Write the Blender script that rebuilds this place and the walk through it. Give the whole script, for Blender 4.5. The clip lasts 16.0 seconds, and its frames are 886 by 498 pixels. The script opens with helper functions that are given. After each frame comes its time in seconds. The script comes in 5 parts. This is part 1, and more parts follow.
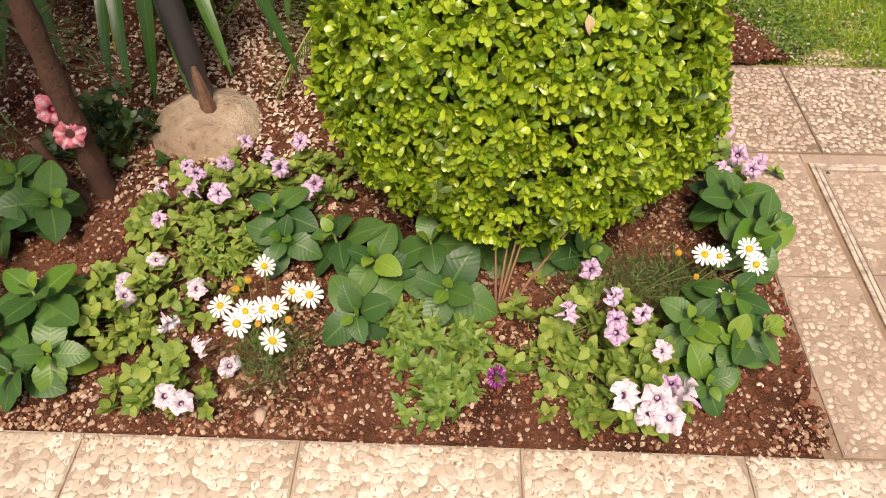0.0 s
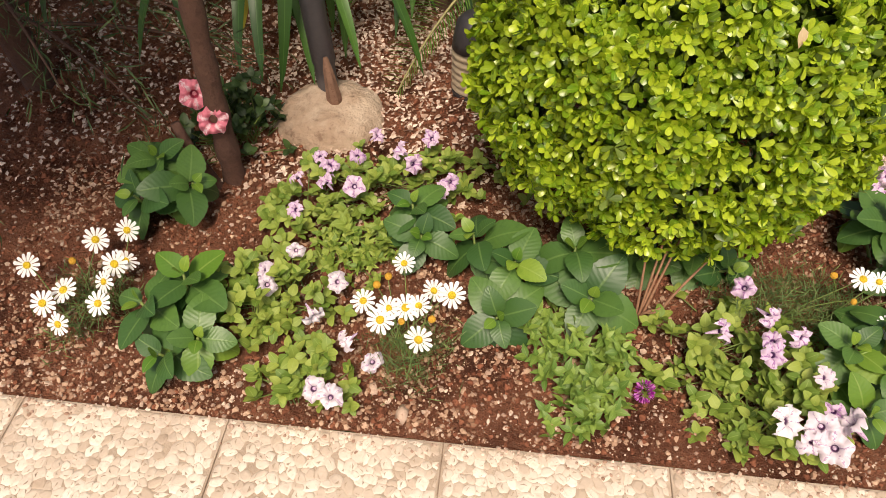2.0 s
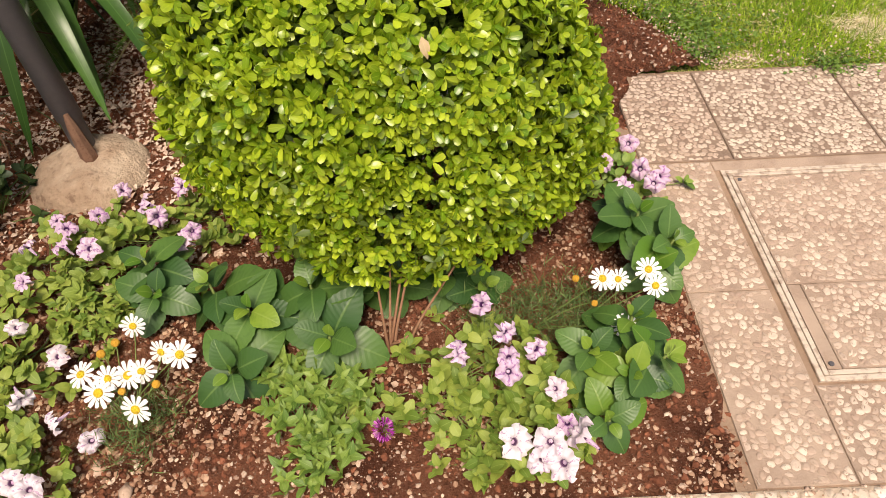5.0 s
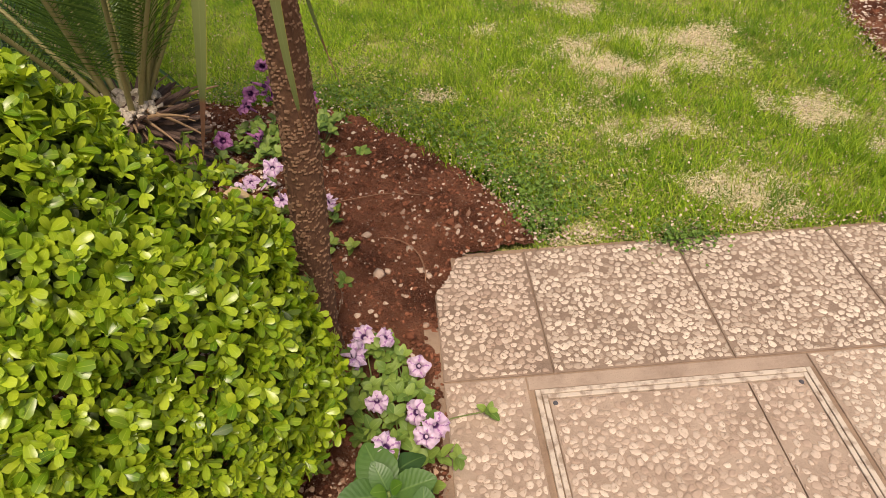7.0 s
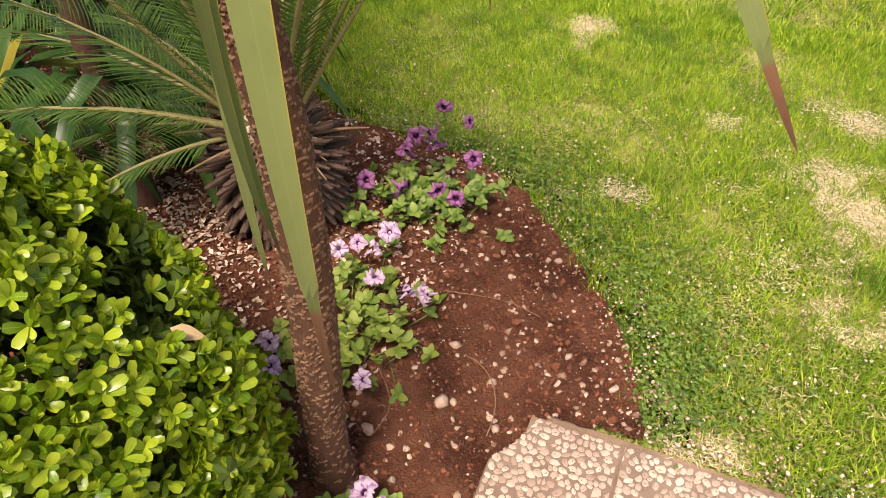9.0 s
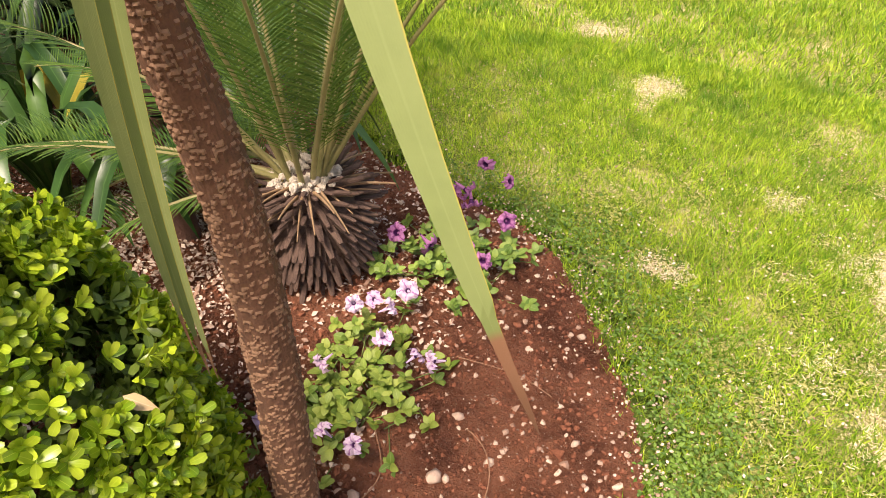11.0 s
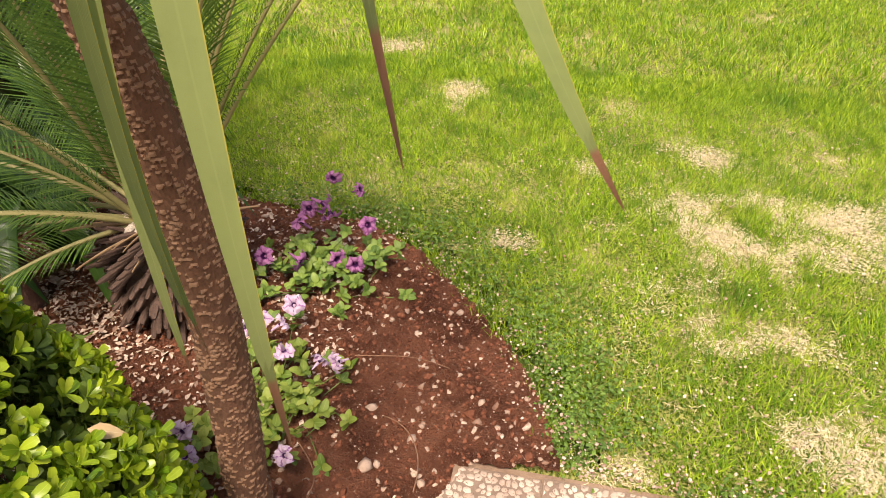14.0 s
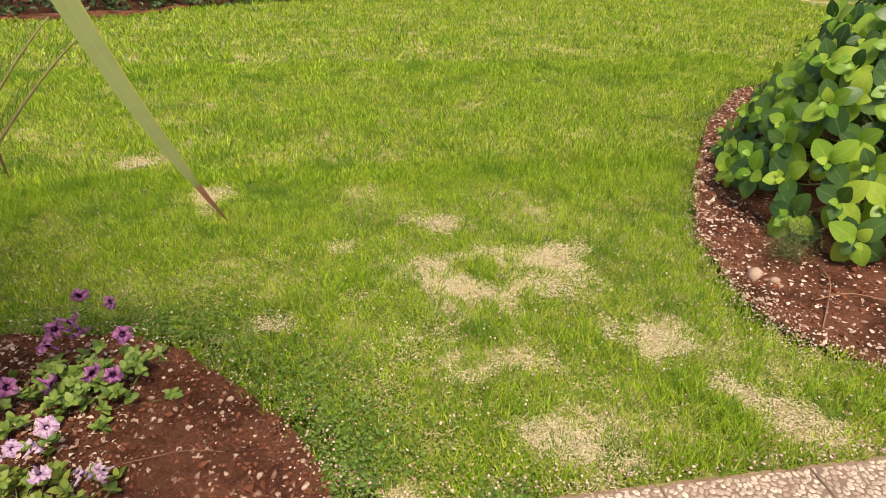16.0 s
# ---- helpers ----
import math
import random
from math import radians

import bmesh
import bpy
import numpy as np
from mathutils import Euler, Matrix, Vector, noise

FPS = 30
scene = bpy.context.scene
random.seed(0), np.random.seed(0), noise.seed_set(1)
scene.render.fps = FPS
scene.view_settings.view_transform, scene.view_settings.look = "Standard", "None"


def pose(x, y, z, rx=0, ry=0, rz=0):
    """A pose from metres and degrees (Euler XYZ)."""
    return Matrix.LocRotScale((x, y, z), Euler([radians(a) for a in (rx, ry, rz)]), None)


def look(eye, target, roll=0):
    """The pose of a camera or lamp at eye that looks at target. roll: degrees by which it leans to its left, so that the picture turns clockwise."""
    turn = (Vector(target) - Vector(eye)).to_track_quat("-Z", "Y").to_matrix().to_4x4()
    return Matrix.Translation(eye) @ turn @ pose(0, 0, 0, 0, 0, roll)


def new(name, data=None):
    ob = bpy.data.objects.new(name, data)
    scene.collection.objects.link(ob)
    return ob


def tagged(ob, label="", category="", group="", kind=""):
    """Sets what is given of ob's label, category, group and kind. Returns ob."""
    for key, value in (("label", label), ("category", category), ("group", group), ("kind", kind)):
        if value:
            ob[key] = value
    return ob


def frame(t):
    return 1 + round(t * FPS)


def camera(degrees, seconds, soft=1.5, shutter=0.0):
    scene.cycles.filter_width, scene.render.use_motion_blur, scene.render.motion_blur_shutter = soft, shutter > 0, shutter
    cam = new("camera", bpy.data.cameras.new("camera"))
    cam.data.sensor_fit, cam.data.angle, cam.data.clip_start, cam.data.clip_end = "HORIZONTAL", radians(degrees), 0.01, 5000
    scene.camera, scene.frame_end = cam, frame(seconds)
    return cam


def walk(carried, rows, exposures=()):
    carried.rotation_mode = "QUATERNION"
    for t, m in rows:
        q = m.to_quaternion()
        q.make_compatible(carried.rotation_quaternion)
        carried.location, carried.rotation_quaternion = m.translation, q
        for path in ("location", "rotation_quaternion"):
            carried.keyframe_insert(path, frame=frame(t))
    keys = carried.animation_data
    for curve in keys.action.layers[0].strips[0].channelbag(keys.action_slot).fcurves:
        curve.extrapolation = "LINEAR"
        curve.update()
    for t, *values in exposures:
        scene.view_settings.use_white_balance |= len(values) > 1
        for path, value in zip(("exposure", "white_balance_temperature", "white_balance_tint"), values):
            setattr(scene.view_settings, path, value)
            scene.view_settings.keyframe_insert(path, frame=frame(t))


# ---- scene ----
cam = camera(67.6, 16.0, soft=0.8)
PATH = [
    (0, (-0.958, -1.484, 1.273), (-1.016, -0.186, -0.247), -0.4),
    (0.5, (-1.005, -1.477, 1.277), (-1.06, -0.193, -0.255), 0.4),
    (1, (-1.112, -1.478, 1.271), (-1.183, -0.192, -0.259), 0.2),
    (1.5, (-1.181, -1.482, 1.265), (-1.265, -0.193, -0.262), 1.4),
    (2, (-1.21, -1.475, 1.269), (-1.362, -0.195, -0.26), -0.2),
    (2.5, (-1.24, -1.48, 1.276), (-1.403, -0.196, -0.249), 0.1),
    (3, (-1.205, -1.465, 1.28), (-1.321, -0.185, -0.252), -1.9),
    (3.2, (-1.19, -1.455, 1.277), (-1.228, -0.189, -0.271), -1.3),
    (5.3, (-0.658, -1.347, 1.22), (-0.643, 0.02, -0.24), -3.5),
    (5.5, (-0.602, -1.308, 1.232), (-0.543, 0.08, -0.206), -4.9),
    (6, (-0.461, -1.165, 1.251), (-0.205, 0.288, -0.1), -3.1),
    (6.5, (-0.37, -1.048, 1.238), (-0.024, 0.382, -0.117), -4.0),
    (7, (-0.23, -0.94, 1.254), (-0.148, 0.552, -0.075), -2.3),
    (7.5, (-0.111, -0.854, 1.251), (-0.19, 0.638, -0.079), -1.6),
    (8, (-0.052, -0.678, 1.264), (-0.201, 0.857, -0.01), -0.2),
    (8.5, (-0.053, -0.548, 1.255), (-0.349, 0.97, -0.013), -0.9),
    (9, (0.012, -0.456, 1.266), (-0.561, 0.932, -0.055), 0.1),
    (9.5, (0.066, -0.358, 1.245), (-0.58, 1.003, -0.071), 2.2),
    (10, (0.116, -0.29, 1.248), (-0.646, 0.975, -0.1), -0.7),
    (10.2, (0.117, -0.292, 1.261), (-0.659, 0.994, -0.06), -0.5),
    (12.3, (0.067, -0.407, 1.325), (-0.736, 0.975, 0.122), 0.2),
    (12.5, (0.073, -0.42, 1.326), (-0.711, 0.983, 0.136), -0.0),
    (13, (0.06, -0.436, 1.337), (-0.632, 1.004, 0.134), 0.1),
    (13.5, (0.035, -0.458, 1.332), (-0.552, 1.049, 0.155), 1.4),
    (14, (0.02, -0.509, 1.315), (-0.293, 1.075, 0.135), 0.4),
    (14.5, (0.011, -0.569, 1.32), (0.05, 1.058, 0.159), 1.2),
    (15, (0.096, -0.636, 1.352), (0.275, 1.027, 0.255), 2.0),
    (15.5, (0.144, -0.688, 1.353), (0.51, 0.988, 0.325), 1.9),
    (16, (0.154, -0.721, 1.36), (0.453, 1.027, 0.436), 1.0),
]
# the clip's camera opens up towards the bright lawn and the dark leaves
LIGHT = [(0, -0.06), (3, -0.02), (5.5, 0.0), (6, -0.15), (6.5, -0.36), (7, -0.25), (7.5, -0.1), (8.5, 0.09), (9, 0.24), (9.5, 0.5), (10.2, 0.58), (12.3, 0.72), (13.5, 0.56), (14.5, 0.12), (15.5, -0.03), (16, -0.05)]
walk(cam, [(t, look(e, g, r)) for t, e, g, r in PATH], [(t, s, 7200, 22 if 9 <= t < 14 else 18) for t, s in LIGHT])

# ---- world, sun, exposure ----
world = bpy.data.worlds.new("sky")
scene.world = world
world.use_nodes = True
wt = world.node_tree
sky = wt.nodes.new("ShaderNodeTexSky")
sky.sky_type, sky.sun_disc = "NISHITA", False
sky.sun_elevation, sky.sun_rotation = radians(61), radians(178)
sky.air_density, sky.dust_density = 1.0, 4.0
wt.links.new(sky.outputs[0], wt.nodes["Background"].inputs[0])
wt.nodes["Background"].inputs[1].default_value = 0.118
sun = new("sun", bpy.data.lights.new("sun", "SUN"))
sun.data.energy, sun.data.angle, sun.data.color = 3.75, radians(18), (1.0, 0.93, 0.82)
sun.matrix_world = look((0.05, -1.3, 2.4), (0, 0, 0))


# ---- node helpers ----
def put_in(nt, socket, value):
    if isinstance(value, bpy.types.NodeSocket):
        nt.links.new(value, socket)
    elif isinstance(value, (tuple, list)) and len(value) == 3 and socket.type == "RGBA":
        socket.default_value = (*value, 1)
    else:
        socket.default_value = value


def mth(nt, op, a, b=0.0, c=0.0):
    n = nt.nodes.new("ShaderNodeMath")
    n.operation = op
    for s, v in zip(n.inputs, (a, b, c)):
        put_in(nt, s, v)
    return n.outputs[0]


def blend(nt, f, a, b):
    n = nt.nodes.new("ShaderNodeMix")
    n.data_type = "RGBA"
    put_in(nt, n.inputs[0], f), put_in(nt, n.inputs[6], a), put_in(nt, n.inputs[7], b)
    return n.outputs[2]


def step(nt, v, lo, hi):
    n = nt.nodes.new("ShaderNodeMapRange")
    n.interpolation_type = "SMOOTHSTEP"
    put_in(nt, n.inputs[0], v), put_in(nt, n.inputs[1], lo), put_in(nt, n.inputs[2], hi)
    return n.outputs[0]


def place(nt, kind="Object"):
    return nt.nodes.new("ShaderNodeTexCoord").outputs[kind]


def world_place(nt):
    return nt.nodes.new("ShaderNodeNewGeometry").outputs["Position"]


def grain(nt, scale, detail=4.0, rough=0.6, at=None, kind="fac"):
    n = nt.nodes.new("ShaderNodeTexNoise")
    n.inputs["Scale"].default_value, n.inputs["Detail"].default_value, n.inputs["Roughness"].default_value = scale, detail, rough
    nt.links.new(at if at else world_place(nt), n.inputs["Vector"])
    return n.outputs[0] if kind == "fac" else n.outputs[1]


def cells(nt, scale, at=None, feature="F1", out="Distance"):
    n = nt.nodes.new("ShaderNodeTexVoronoi")
    n.feature = feature
    n.inputs["Scale"].default_value = scale
    nt.links.new(at if at else world_place(nt), n.inputs["Vector"])
    return n.outputs[out]


def island(nt):
    return nt.nodes.new("ShaderNodeNewGeometry").outputs["Random Per Island"]


def own(nt):
    return nt.nodes.new("ShaderNodeObjectInfo").outputs["Random"]


def uv(nt):
    n = nt.nodes.new("ShaderNodeSeparateXYZ")
    nt.links.new(place(nt, "UV"), n.inputs[0])
    return n.outputs[0], n.outputs[1]


def surface(name, paint, rough=0.8, bump=None, depth=0.003, metal=0.0, thin=0.0, gloss=0.5):
    """A material; paint(nt) gives the colour, bump(nt) the relief; thin lets light through (leaves)."""
    m = bpy.data.materials.new(name)
    m.use_nodes = True
    nt = m.node_tree
    b = nt.nodes["Principled BSDF"]
    colour = paint(nt) if callable(paint) else paint
    put_in(nt, b.inputs["Base Color"], colour)
    put_in(nt, b.inputs["Roughness"], rough(nt) if callable(rough) else rough)
    b.inputs["Metallic"].default_value = metal
    b.inputs["Specular IOR Level"].default_value = gloss
    if bump:
        n = nt.nodes.new("ShaderNodeBump")
        n.inputs["Distance"].default_value = depth
        nt.links.new(bump(nt), n.inputs["Height"])
        nt.links.new(n.outputs[0], b.inputs["Normal"])
    if thin:
        t, mix = nt.nodes.new("ShaderNodeBsdfTranslucent"), nt.nodes.new("ShaderNodeMixShader")
        put_in(nt, t.inputs[0], colour)
        mix.inputs[0].default_value = thin
        nt.links.new(b.outputs[0], mix.inputs[1]), nt.links.new(t.outputs[0], mix.inputs[2])
        nt.links.new(mix.outputs[0], nt.nodes["Material Output"].inputs["Surface"])
    return m


# ---- materials ----
def leaf_paint(dark, light, rib, each=island, ribs=0.0, tip=None, patch=None):
    def paint(nt):
        u, v = uv(nt)
        c = blend(nt, each(nt), dark, light)
        c = blend(nt, mth(nt, "MULTIPLY", step(nt, grain(nt, 60), 0.45, 0.75), 0.35), c, dark)
        if patch:
            c = blend(nt, mth(nt, "MULTIPLY", step(nt, grain(nt, 2.6, 5, 0.65), 0.5, 0.66), 0.75), c, patch[0])
            c = blend(nt, mth(nt, "MULTIPLY", step(nt, grain(nt, 4.3, 5, 0.65), 0.54, 0.7), 0.6), c, patch[1])
            c = blend(nt, mth(nt, "MULTIPLY", step(nt, grain(nt, 17, 3, 0.6), 0.5, 0.62), 0.6), c, patch[0])
        side = mth(nt, "ABSOLUTE", mth(nt, "SUBTRACT", u, 0.5))
        mid = mth(nt, "SUBTRACT", 1.0, step(nt, side, 0.01, 0.05))
        if ribs:
            w = mth(nt, "FRACT", mth(nt, "SUBTRACT", mth(nt, "MULTIPLY", v, ribs), mth(nt, "MULTIPLY", side, 4.0)))
            mid = mth(nt, "MAXIMUM", mid, mth(nt, "MULTIPLY", step(nt, mth(nt, "ABSOLUTE", mth(nt, "SUBTRACT", w, 0.5)), 0.42, 0.5), 0.07))
        c = blend(nt, mth(nt, "MULTIPLY", mid, 0.4), c, rib)
        if tip:
            edge = step(nt, v, 0.958, 0.963)
            c = blend(nt, mth(nt, "MULTIPLY", mth(nt, "MULTIPLY", step(nt, u, 0.06, 0.02), 0.6), step(nt, v, 0.6, 0.8)), c, (0.55, 0.42, 0.04))
            c = blend(nt, edge, c, tip)
        return c
    return paint


def leaf_relief(ribs):
    def relief(nt):
        u, v = uv(nt)
        side = mth(nt, "ABSOLUTE", mth(nt, "SUBTRACT", u, 0.5))
        w = mth(nt, "FRACT", mth(nt, "SUBTRACT", mth(nt, "MULTIPLY", v, ribs), mth(nt, "MULTIPLY", side, 4.0)))
        w = mth(nt, "ABSOLUTE", mth(nt, "SUBTRACT", w, 0.5))
        return mth(nt, "ADD", mth(nt, "SUBTRACT", 0.5, w), mth(nt, "MULTIPLY", step(nt, side, 0.0, 0.06), 0.5))
    return relief


def soil_paint(nt):
    c = blend(nt, step(nt, grain(nt, 5, 6), 0.35, 0.65), (0.15, 0.054, 0.029), (0.43, 0.175, 0.096))
    c = blend(nt, mth(nt, "MULTIPLY", step(nt, grain(nt, 90, 3), 0.52, 0.7), 0.55), c, (0.34, 0.17, 0.105))
    return blend(nt, mth(nt, "MULTIPLY", step(nt, grain(nt, 240, 2), 0.6, 0.7), 0.7), c, (0.45, 0.3, 0.2))


def stone_paint(dark, light, each=island):
    def paint(nt):
        c = blend(nt, each(nt), dark, light)
        c = blend(nt, mth(nt, "MULTIPLY", step(nt, grain(nt, 130, 5), 0.5, 0.7), 0.45), c, dark)
        return blend(nt, mth(nt, "MULTIPLY", step(nt, grain(nt, 9, 4), 0.5, 0.72), 0.3), c, (0.3, 0.2, 0.13))
    return paint


def bark_paint(dark, light):
    def paint(nt):
        c = blend(nt, grain(nt, 35, 6, 0.7), dark, light)
        return blend(nt, mth(nt, "MULTIPLY", step(nt, grain(nt, 140, 3), 0.5, 0.68), 0.5), c, dark)
    return paint


def petal_paint(rim, vein, throat, spread, eye=0.3):
    """A trumpet flower: the veins run along the five ribs and widen into a dark throat."""
    def paint(nt):
        u, v = uv(nt)
        s = mth(nt, "ABSOLUTE", mth(nt, "SUBTRACT", mth(nt, "FRACT", mth(nt, "MULTIPLY", u, 5.0)), 0.5))
        s = mth(nt, "ADD", s, mth(nt, "MULTIPLY", mth(nt, "SUBTRACT", grain(nt, 200, 4), 0.5), 0.9))
        width = mth(nt, "MULTIPLY", mth(nt, "SUBTRACT", 1.08, v), spread)
        lines = mth(nt, "SUBTRACT", 1.0, step(nt, s, 0.0, width))
        c = blend(nt, mth(nt, "MULTIPLY", own(nt), 0.28), rim, vein)
        c = blend(nt, mth(nt, "MULTIPLY", lines, 0.85), c, vein)
        return blend(nt, mth(nt, "SUBTRACT", 1.0, step(nt, v, eye * 0.5, eye)), c, throat)
    return paint


soil = surface("red_soil", soil_paint, 0.95, lambda nt: mth(nt, "ADD", grain(nt, 70, 6, 0.7), mth(nt, "MULTIPLY", grain(nt, 320, 2), 0.4)), 0.045, gloss=0.15)
clod = surface("soil_clod", lambda nt: blend(nt, mth(nt, "MULTIPLY", grain(nt, 150, 3), 0.5), blend(nt, island(nt), (0.12, 0.042, 0.022), (0.32, 0.122, 0.066)), (0.26, 0.098, 0.053)), 0.95, lambda nt: grain(nt, 200, 4), 0.004, gloss=0.2)
pale_stone = surface("pale_stone", stone_paint((0.28, 0.15, 0.095), (0.72, 0.56, 0.42)), 0.8, lambda nt: grain(nt, 180, 3), 0.002)
litter = surface("dry_flakes", stone_paint((0.34, 0.2, 0.13), (0.86, 0.7, 0.56)), 0.9)
tan_crumb = surface("tan_crumb", stone_paint((0.24, 0.12, 0.068), (0.58, 0.39, 0.26)), 0.9, gloss=0.2)
pale_earth = surface("pale_earth", stone_paint((0.52, 0.4, 0.24), (0.9, 0.8, 0.6)), 0.95, gloss=0.1)
thatch = surface("lawn_thatch", lambda nt: blend(nt, step(nt, grain(nt, 2.2, 5), 0.46, 0.7), blend(nt, step(nt, grain(nt, 120, 3), 0.42, 0.58), (0.08, 0.13, 0.014), (0.42, 0.42, 0.13)),
                 blend(nt, step(nt, grain(nt, 150, 3), 0.4, 0.6), (0.34, 0.29, 0.1), (0.72, 0.64, 0.34))), 0.95, lambda nt: grain(nt, 160, 4), 0.01, gloss=0.1)
far_ground = surface("far_ground", lambda nt: blend(nt, grain(nt, 3, 6), (0.10, 0.17, 0.02), (0.2, 0.28, 0.05)), 0.95, lambda nt: grain(nt, 60, 4), 0.02)
grass = surface("grass_blade", leaf_paint((0.13, 0.32, 0.012), (0.64, 0.8, 0.07), (0.68, 0.8, 0.11), patch=((0.09, 0.25, 0.018), (0.7, 0.68, 0.13))), 0.5, thin=0.3, gloss=0.4)
straw = surface("straw", leaf_paint((0.62, 0.52, 0.25), (0.9, 0.82, 0.54), (0.9, 0.82, 0.55)), 0.7, gloss=0.2)
weed = surface("weed_leaf", leaf_paint((0.06, 0.14, 0.014), (0.2, 0.34, 0.045), (0.24, 0.36, 0.07)), 0.6, thin=0.15)
cream_pebble = surface("cream_pebble", stone_paint((0.52, 0.41, 0.3), (0.82, 0.73, 0.6)), 0.55, lambda nt: grain(nt, 90, 4), 0.0015)
rosy_pebble = surface("rosy_pebble", stone_paint((0.42, 0.3, 0.22), (0.74, 0.61, 0.48)), 0.6, lambda nt: grain(nt, 90, 4), 0.0015)
grey_pebble = surface("grey_pebble", stone_paint((0.4, 0.3, 0.22), (0.8, 0.68, 0.54)), 0.6, lambda nt: grain(nt, 90, 4), 0.0015)


def cement(name, dark, light):
    return surface(name, lambda nt: blend(nt, step(nt, grain(nt, 7, 6), 0.35, 0.65), blend(nt, grain(nt, 110, 4), dark, light), light), 0.9,
                   lambda nt: grain(nt, 220, 5, 0.7), 0.003, gloss=0.3)


cream_cement = cement("cream_cement", (0.32, 0.235, 0.16), (0.54, 0.43, 0.32))
rosy_cement = cement("rosy_cement", (0.28, 0.195, 0.14), (0.5, 0.38, 0.285))
grey_cement = cement("grey_cement", (0.19, 0.13, 0.095), (0.35, 0.255, 0.185))
joint_sand = cement("joint_sand", (0.2, 0.13, 0.085), (0.4, 0.28, 0.19))
frame_metal = surface("worn_galvanised_frame", lambda nt: blend(nt, step(nt, grain(nt, 40, 5), 0.45, 0.65), (0.68, 0.58, 0.46), (0.4, 0.3, 0.22)), 0.6, lambda nt: grain(nt, 150, 3), 0.001, metal=0.15)
footing = surface("rough_concrete", lambda nt: blend(nt, step(nt, grain(nt, 9, 6), 0.35, 0.7), blend(nt, step(nt, grain(nt, 45, 5), 0.5, 0.68), (0.42, 0.3, 0.2), (0.26, 0.17, 0.11)), (0.6, 0.48, 0.35)), 0.9, lambda nt: grain(nt, 60, 6), 0.012)
grey_paint = surface("grey_pole_paint", lambda nt: blend(nt, grain(nt, 30, 5), (0.075, 0.07, 0.075), (0.12, 0.115, 0.12)), 0.5, lambda nt: grain(nt, 90, 3), 0.001)
rot_wood = surface("weathered_wood", bark_paint((0.1, 0.045, 0.025), (0.33, 0.19, 0.12)), 0.9, lambda nt: grain(nt, 90, 5), 0.004)
twig = surface("pale_twig", bark_paint((0.2, 0.09, 0.045), (0.46, 0.26, 0.15)), 0.8)
stem_green = surface("green_stem", (0.16, 0.22, 0.05), 0.6)
bark_scale = surface("bark_scale", bark_paint((0.12, 0.06, 0.03), (0.34, 0.2, 0.115)), 0.85, lambda nt: grain(nt, 160, 5), 0.003)
bark_groove = surface("bark_groove", bark_paint((0.06, 0.027, 0.014), (0.18, 0.086, 0.045)), 0.95, lambda nt: grain(nt, 120, 4), 0.003)
bark_thin = surface("thin_tree_bark", bark_paint((0.055, 0.026, 0.017), (0.17, 0.085, 0.055)), 0.9, lambda nt: grain(nt, 70, 6), 0.006)
box_leaf = surface("clipped_leaf", leaf_paint((0.12, 0.25, 0.01), (0.5, 0.63, 0.04), (0.55, 0.66, 0.1)), 0.3, thin=0.25, gloss=0.5)
# older dull leaves, their green also darkened to stand for inner shade
box_old_shaded = surface("old_shaded_inner_leaf", leaf_paint((0.05, 0.1, 0.012), (0.15, 0.22, 0.03), (0.2, 0.26, 0.06)), 0.45, thin=0.1)
hyd_leaf = surface("hydrangea_leaf", leaf_paint((0.034, 0.1, 0.024), (0.1, 0.21, 0.04), (0.2, 0.33, 0.09), own, 9.0), 0.42, leaf_relief(9.0), 0.0005, thin=0.16)
hyd_young = surface("young_hydrangea_leaf", leaf_paint((0.09, 0.22, 0.024), (0.24, 0.37, 0.045), (0.34, 0.46, 0.11), own, 9.0), 0.4, leaf_relief(9.0), 0.0004, thin=0.25)
hyd_lime = surface("lime_hydrangea_leaf", leaf_paint((0.18, 0.4, 0.035), (0.44, 0.62, 0.07), (0.52, 0.68, 0.16), own, 9.0), 0.4, leaf_relief(9.0), 0.0004, thin=0.25)
pet_leaf = surface("petunia_leaf", leaf_paint((0.12, 0.22, 0.025), (0.36, 0.44, 0.08), (0.4, 0.5, 0.14)), 0.6, thin=0.22)
herb_leaf = surface("herb_leaf", leaf_paint((0.1, 0.2, 0.03), (0.28, 0.4, 0.07), (0.36, 0.48, 0.14)), 0.55, thin=0.2)
feather = surface("feathery_leaf", leaf_paint((0.07, 0.13, 0.035), (0.2, 0.28, 0.08), (0.2, 0.28, 0.1)), 0.6, thin=0.15)
white_petal = surface("white_petal", lambda nt: blend(nt, uv(nt)[1], (0.88, 0.88, 0.78), (0.92, 0.92, 0.9)), 0.6, thin=0.2)
yellow_disc = surface("yellow_disc", lambda nt: blend(nt, step(nt, cells(nt, 420), 0.2, 0.7), (0.85, 0.66, 0.03), (0.62, 0.4, 0.015)), 0.8, lambda nt: cells(nt, 420), 0.002)
ochre_disc = surface("spent_disc", (0.6, 0.32, 0.03), 0.85, lambda nt: cells(nt, 420), 0.002)
pet_white = surface("white_petunia", petal_paint((0.9, 0.83, 0.86), (0.5, 0.32, 0.5), (0.12, 0.05, 0.13), 0.09, 0.13), 0.6, thin=0.25)
pet_lilac = surface("lilac_petunia", petal_paint((0.84, 0.66, 0.8), (0.36, 0.13, 0.4), (0.07, 0.015, 0.1), 0.24, 0.15), 0.6, thin=0.25)
pet_purple = surface("purple_petunia", petal_paint((0.58, 0.24, 0.48), (0.24, 0.04, 0.21), (0.06, 0.006, 0.08), 0.42, 0.3), 0.6, thin=0.25)
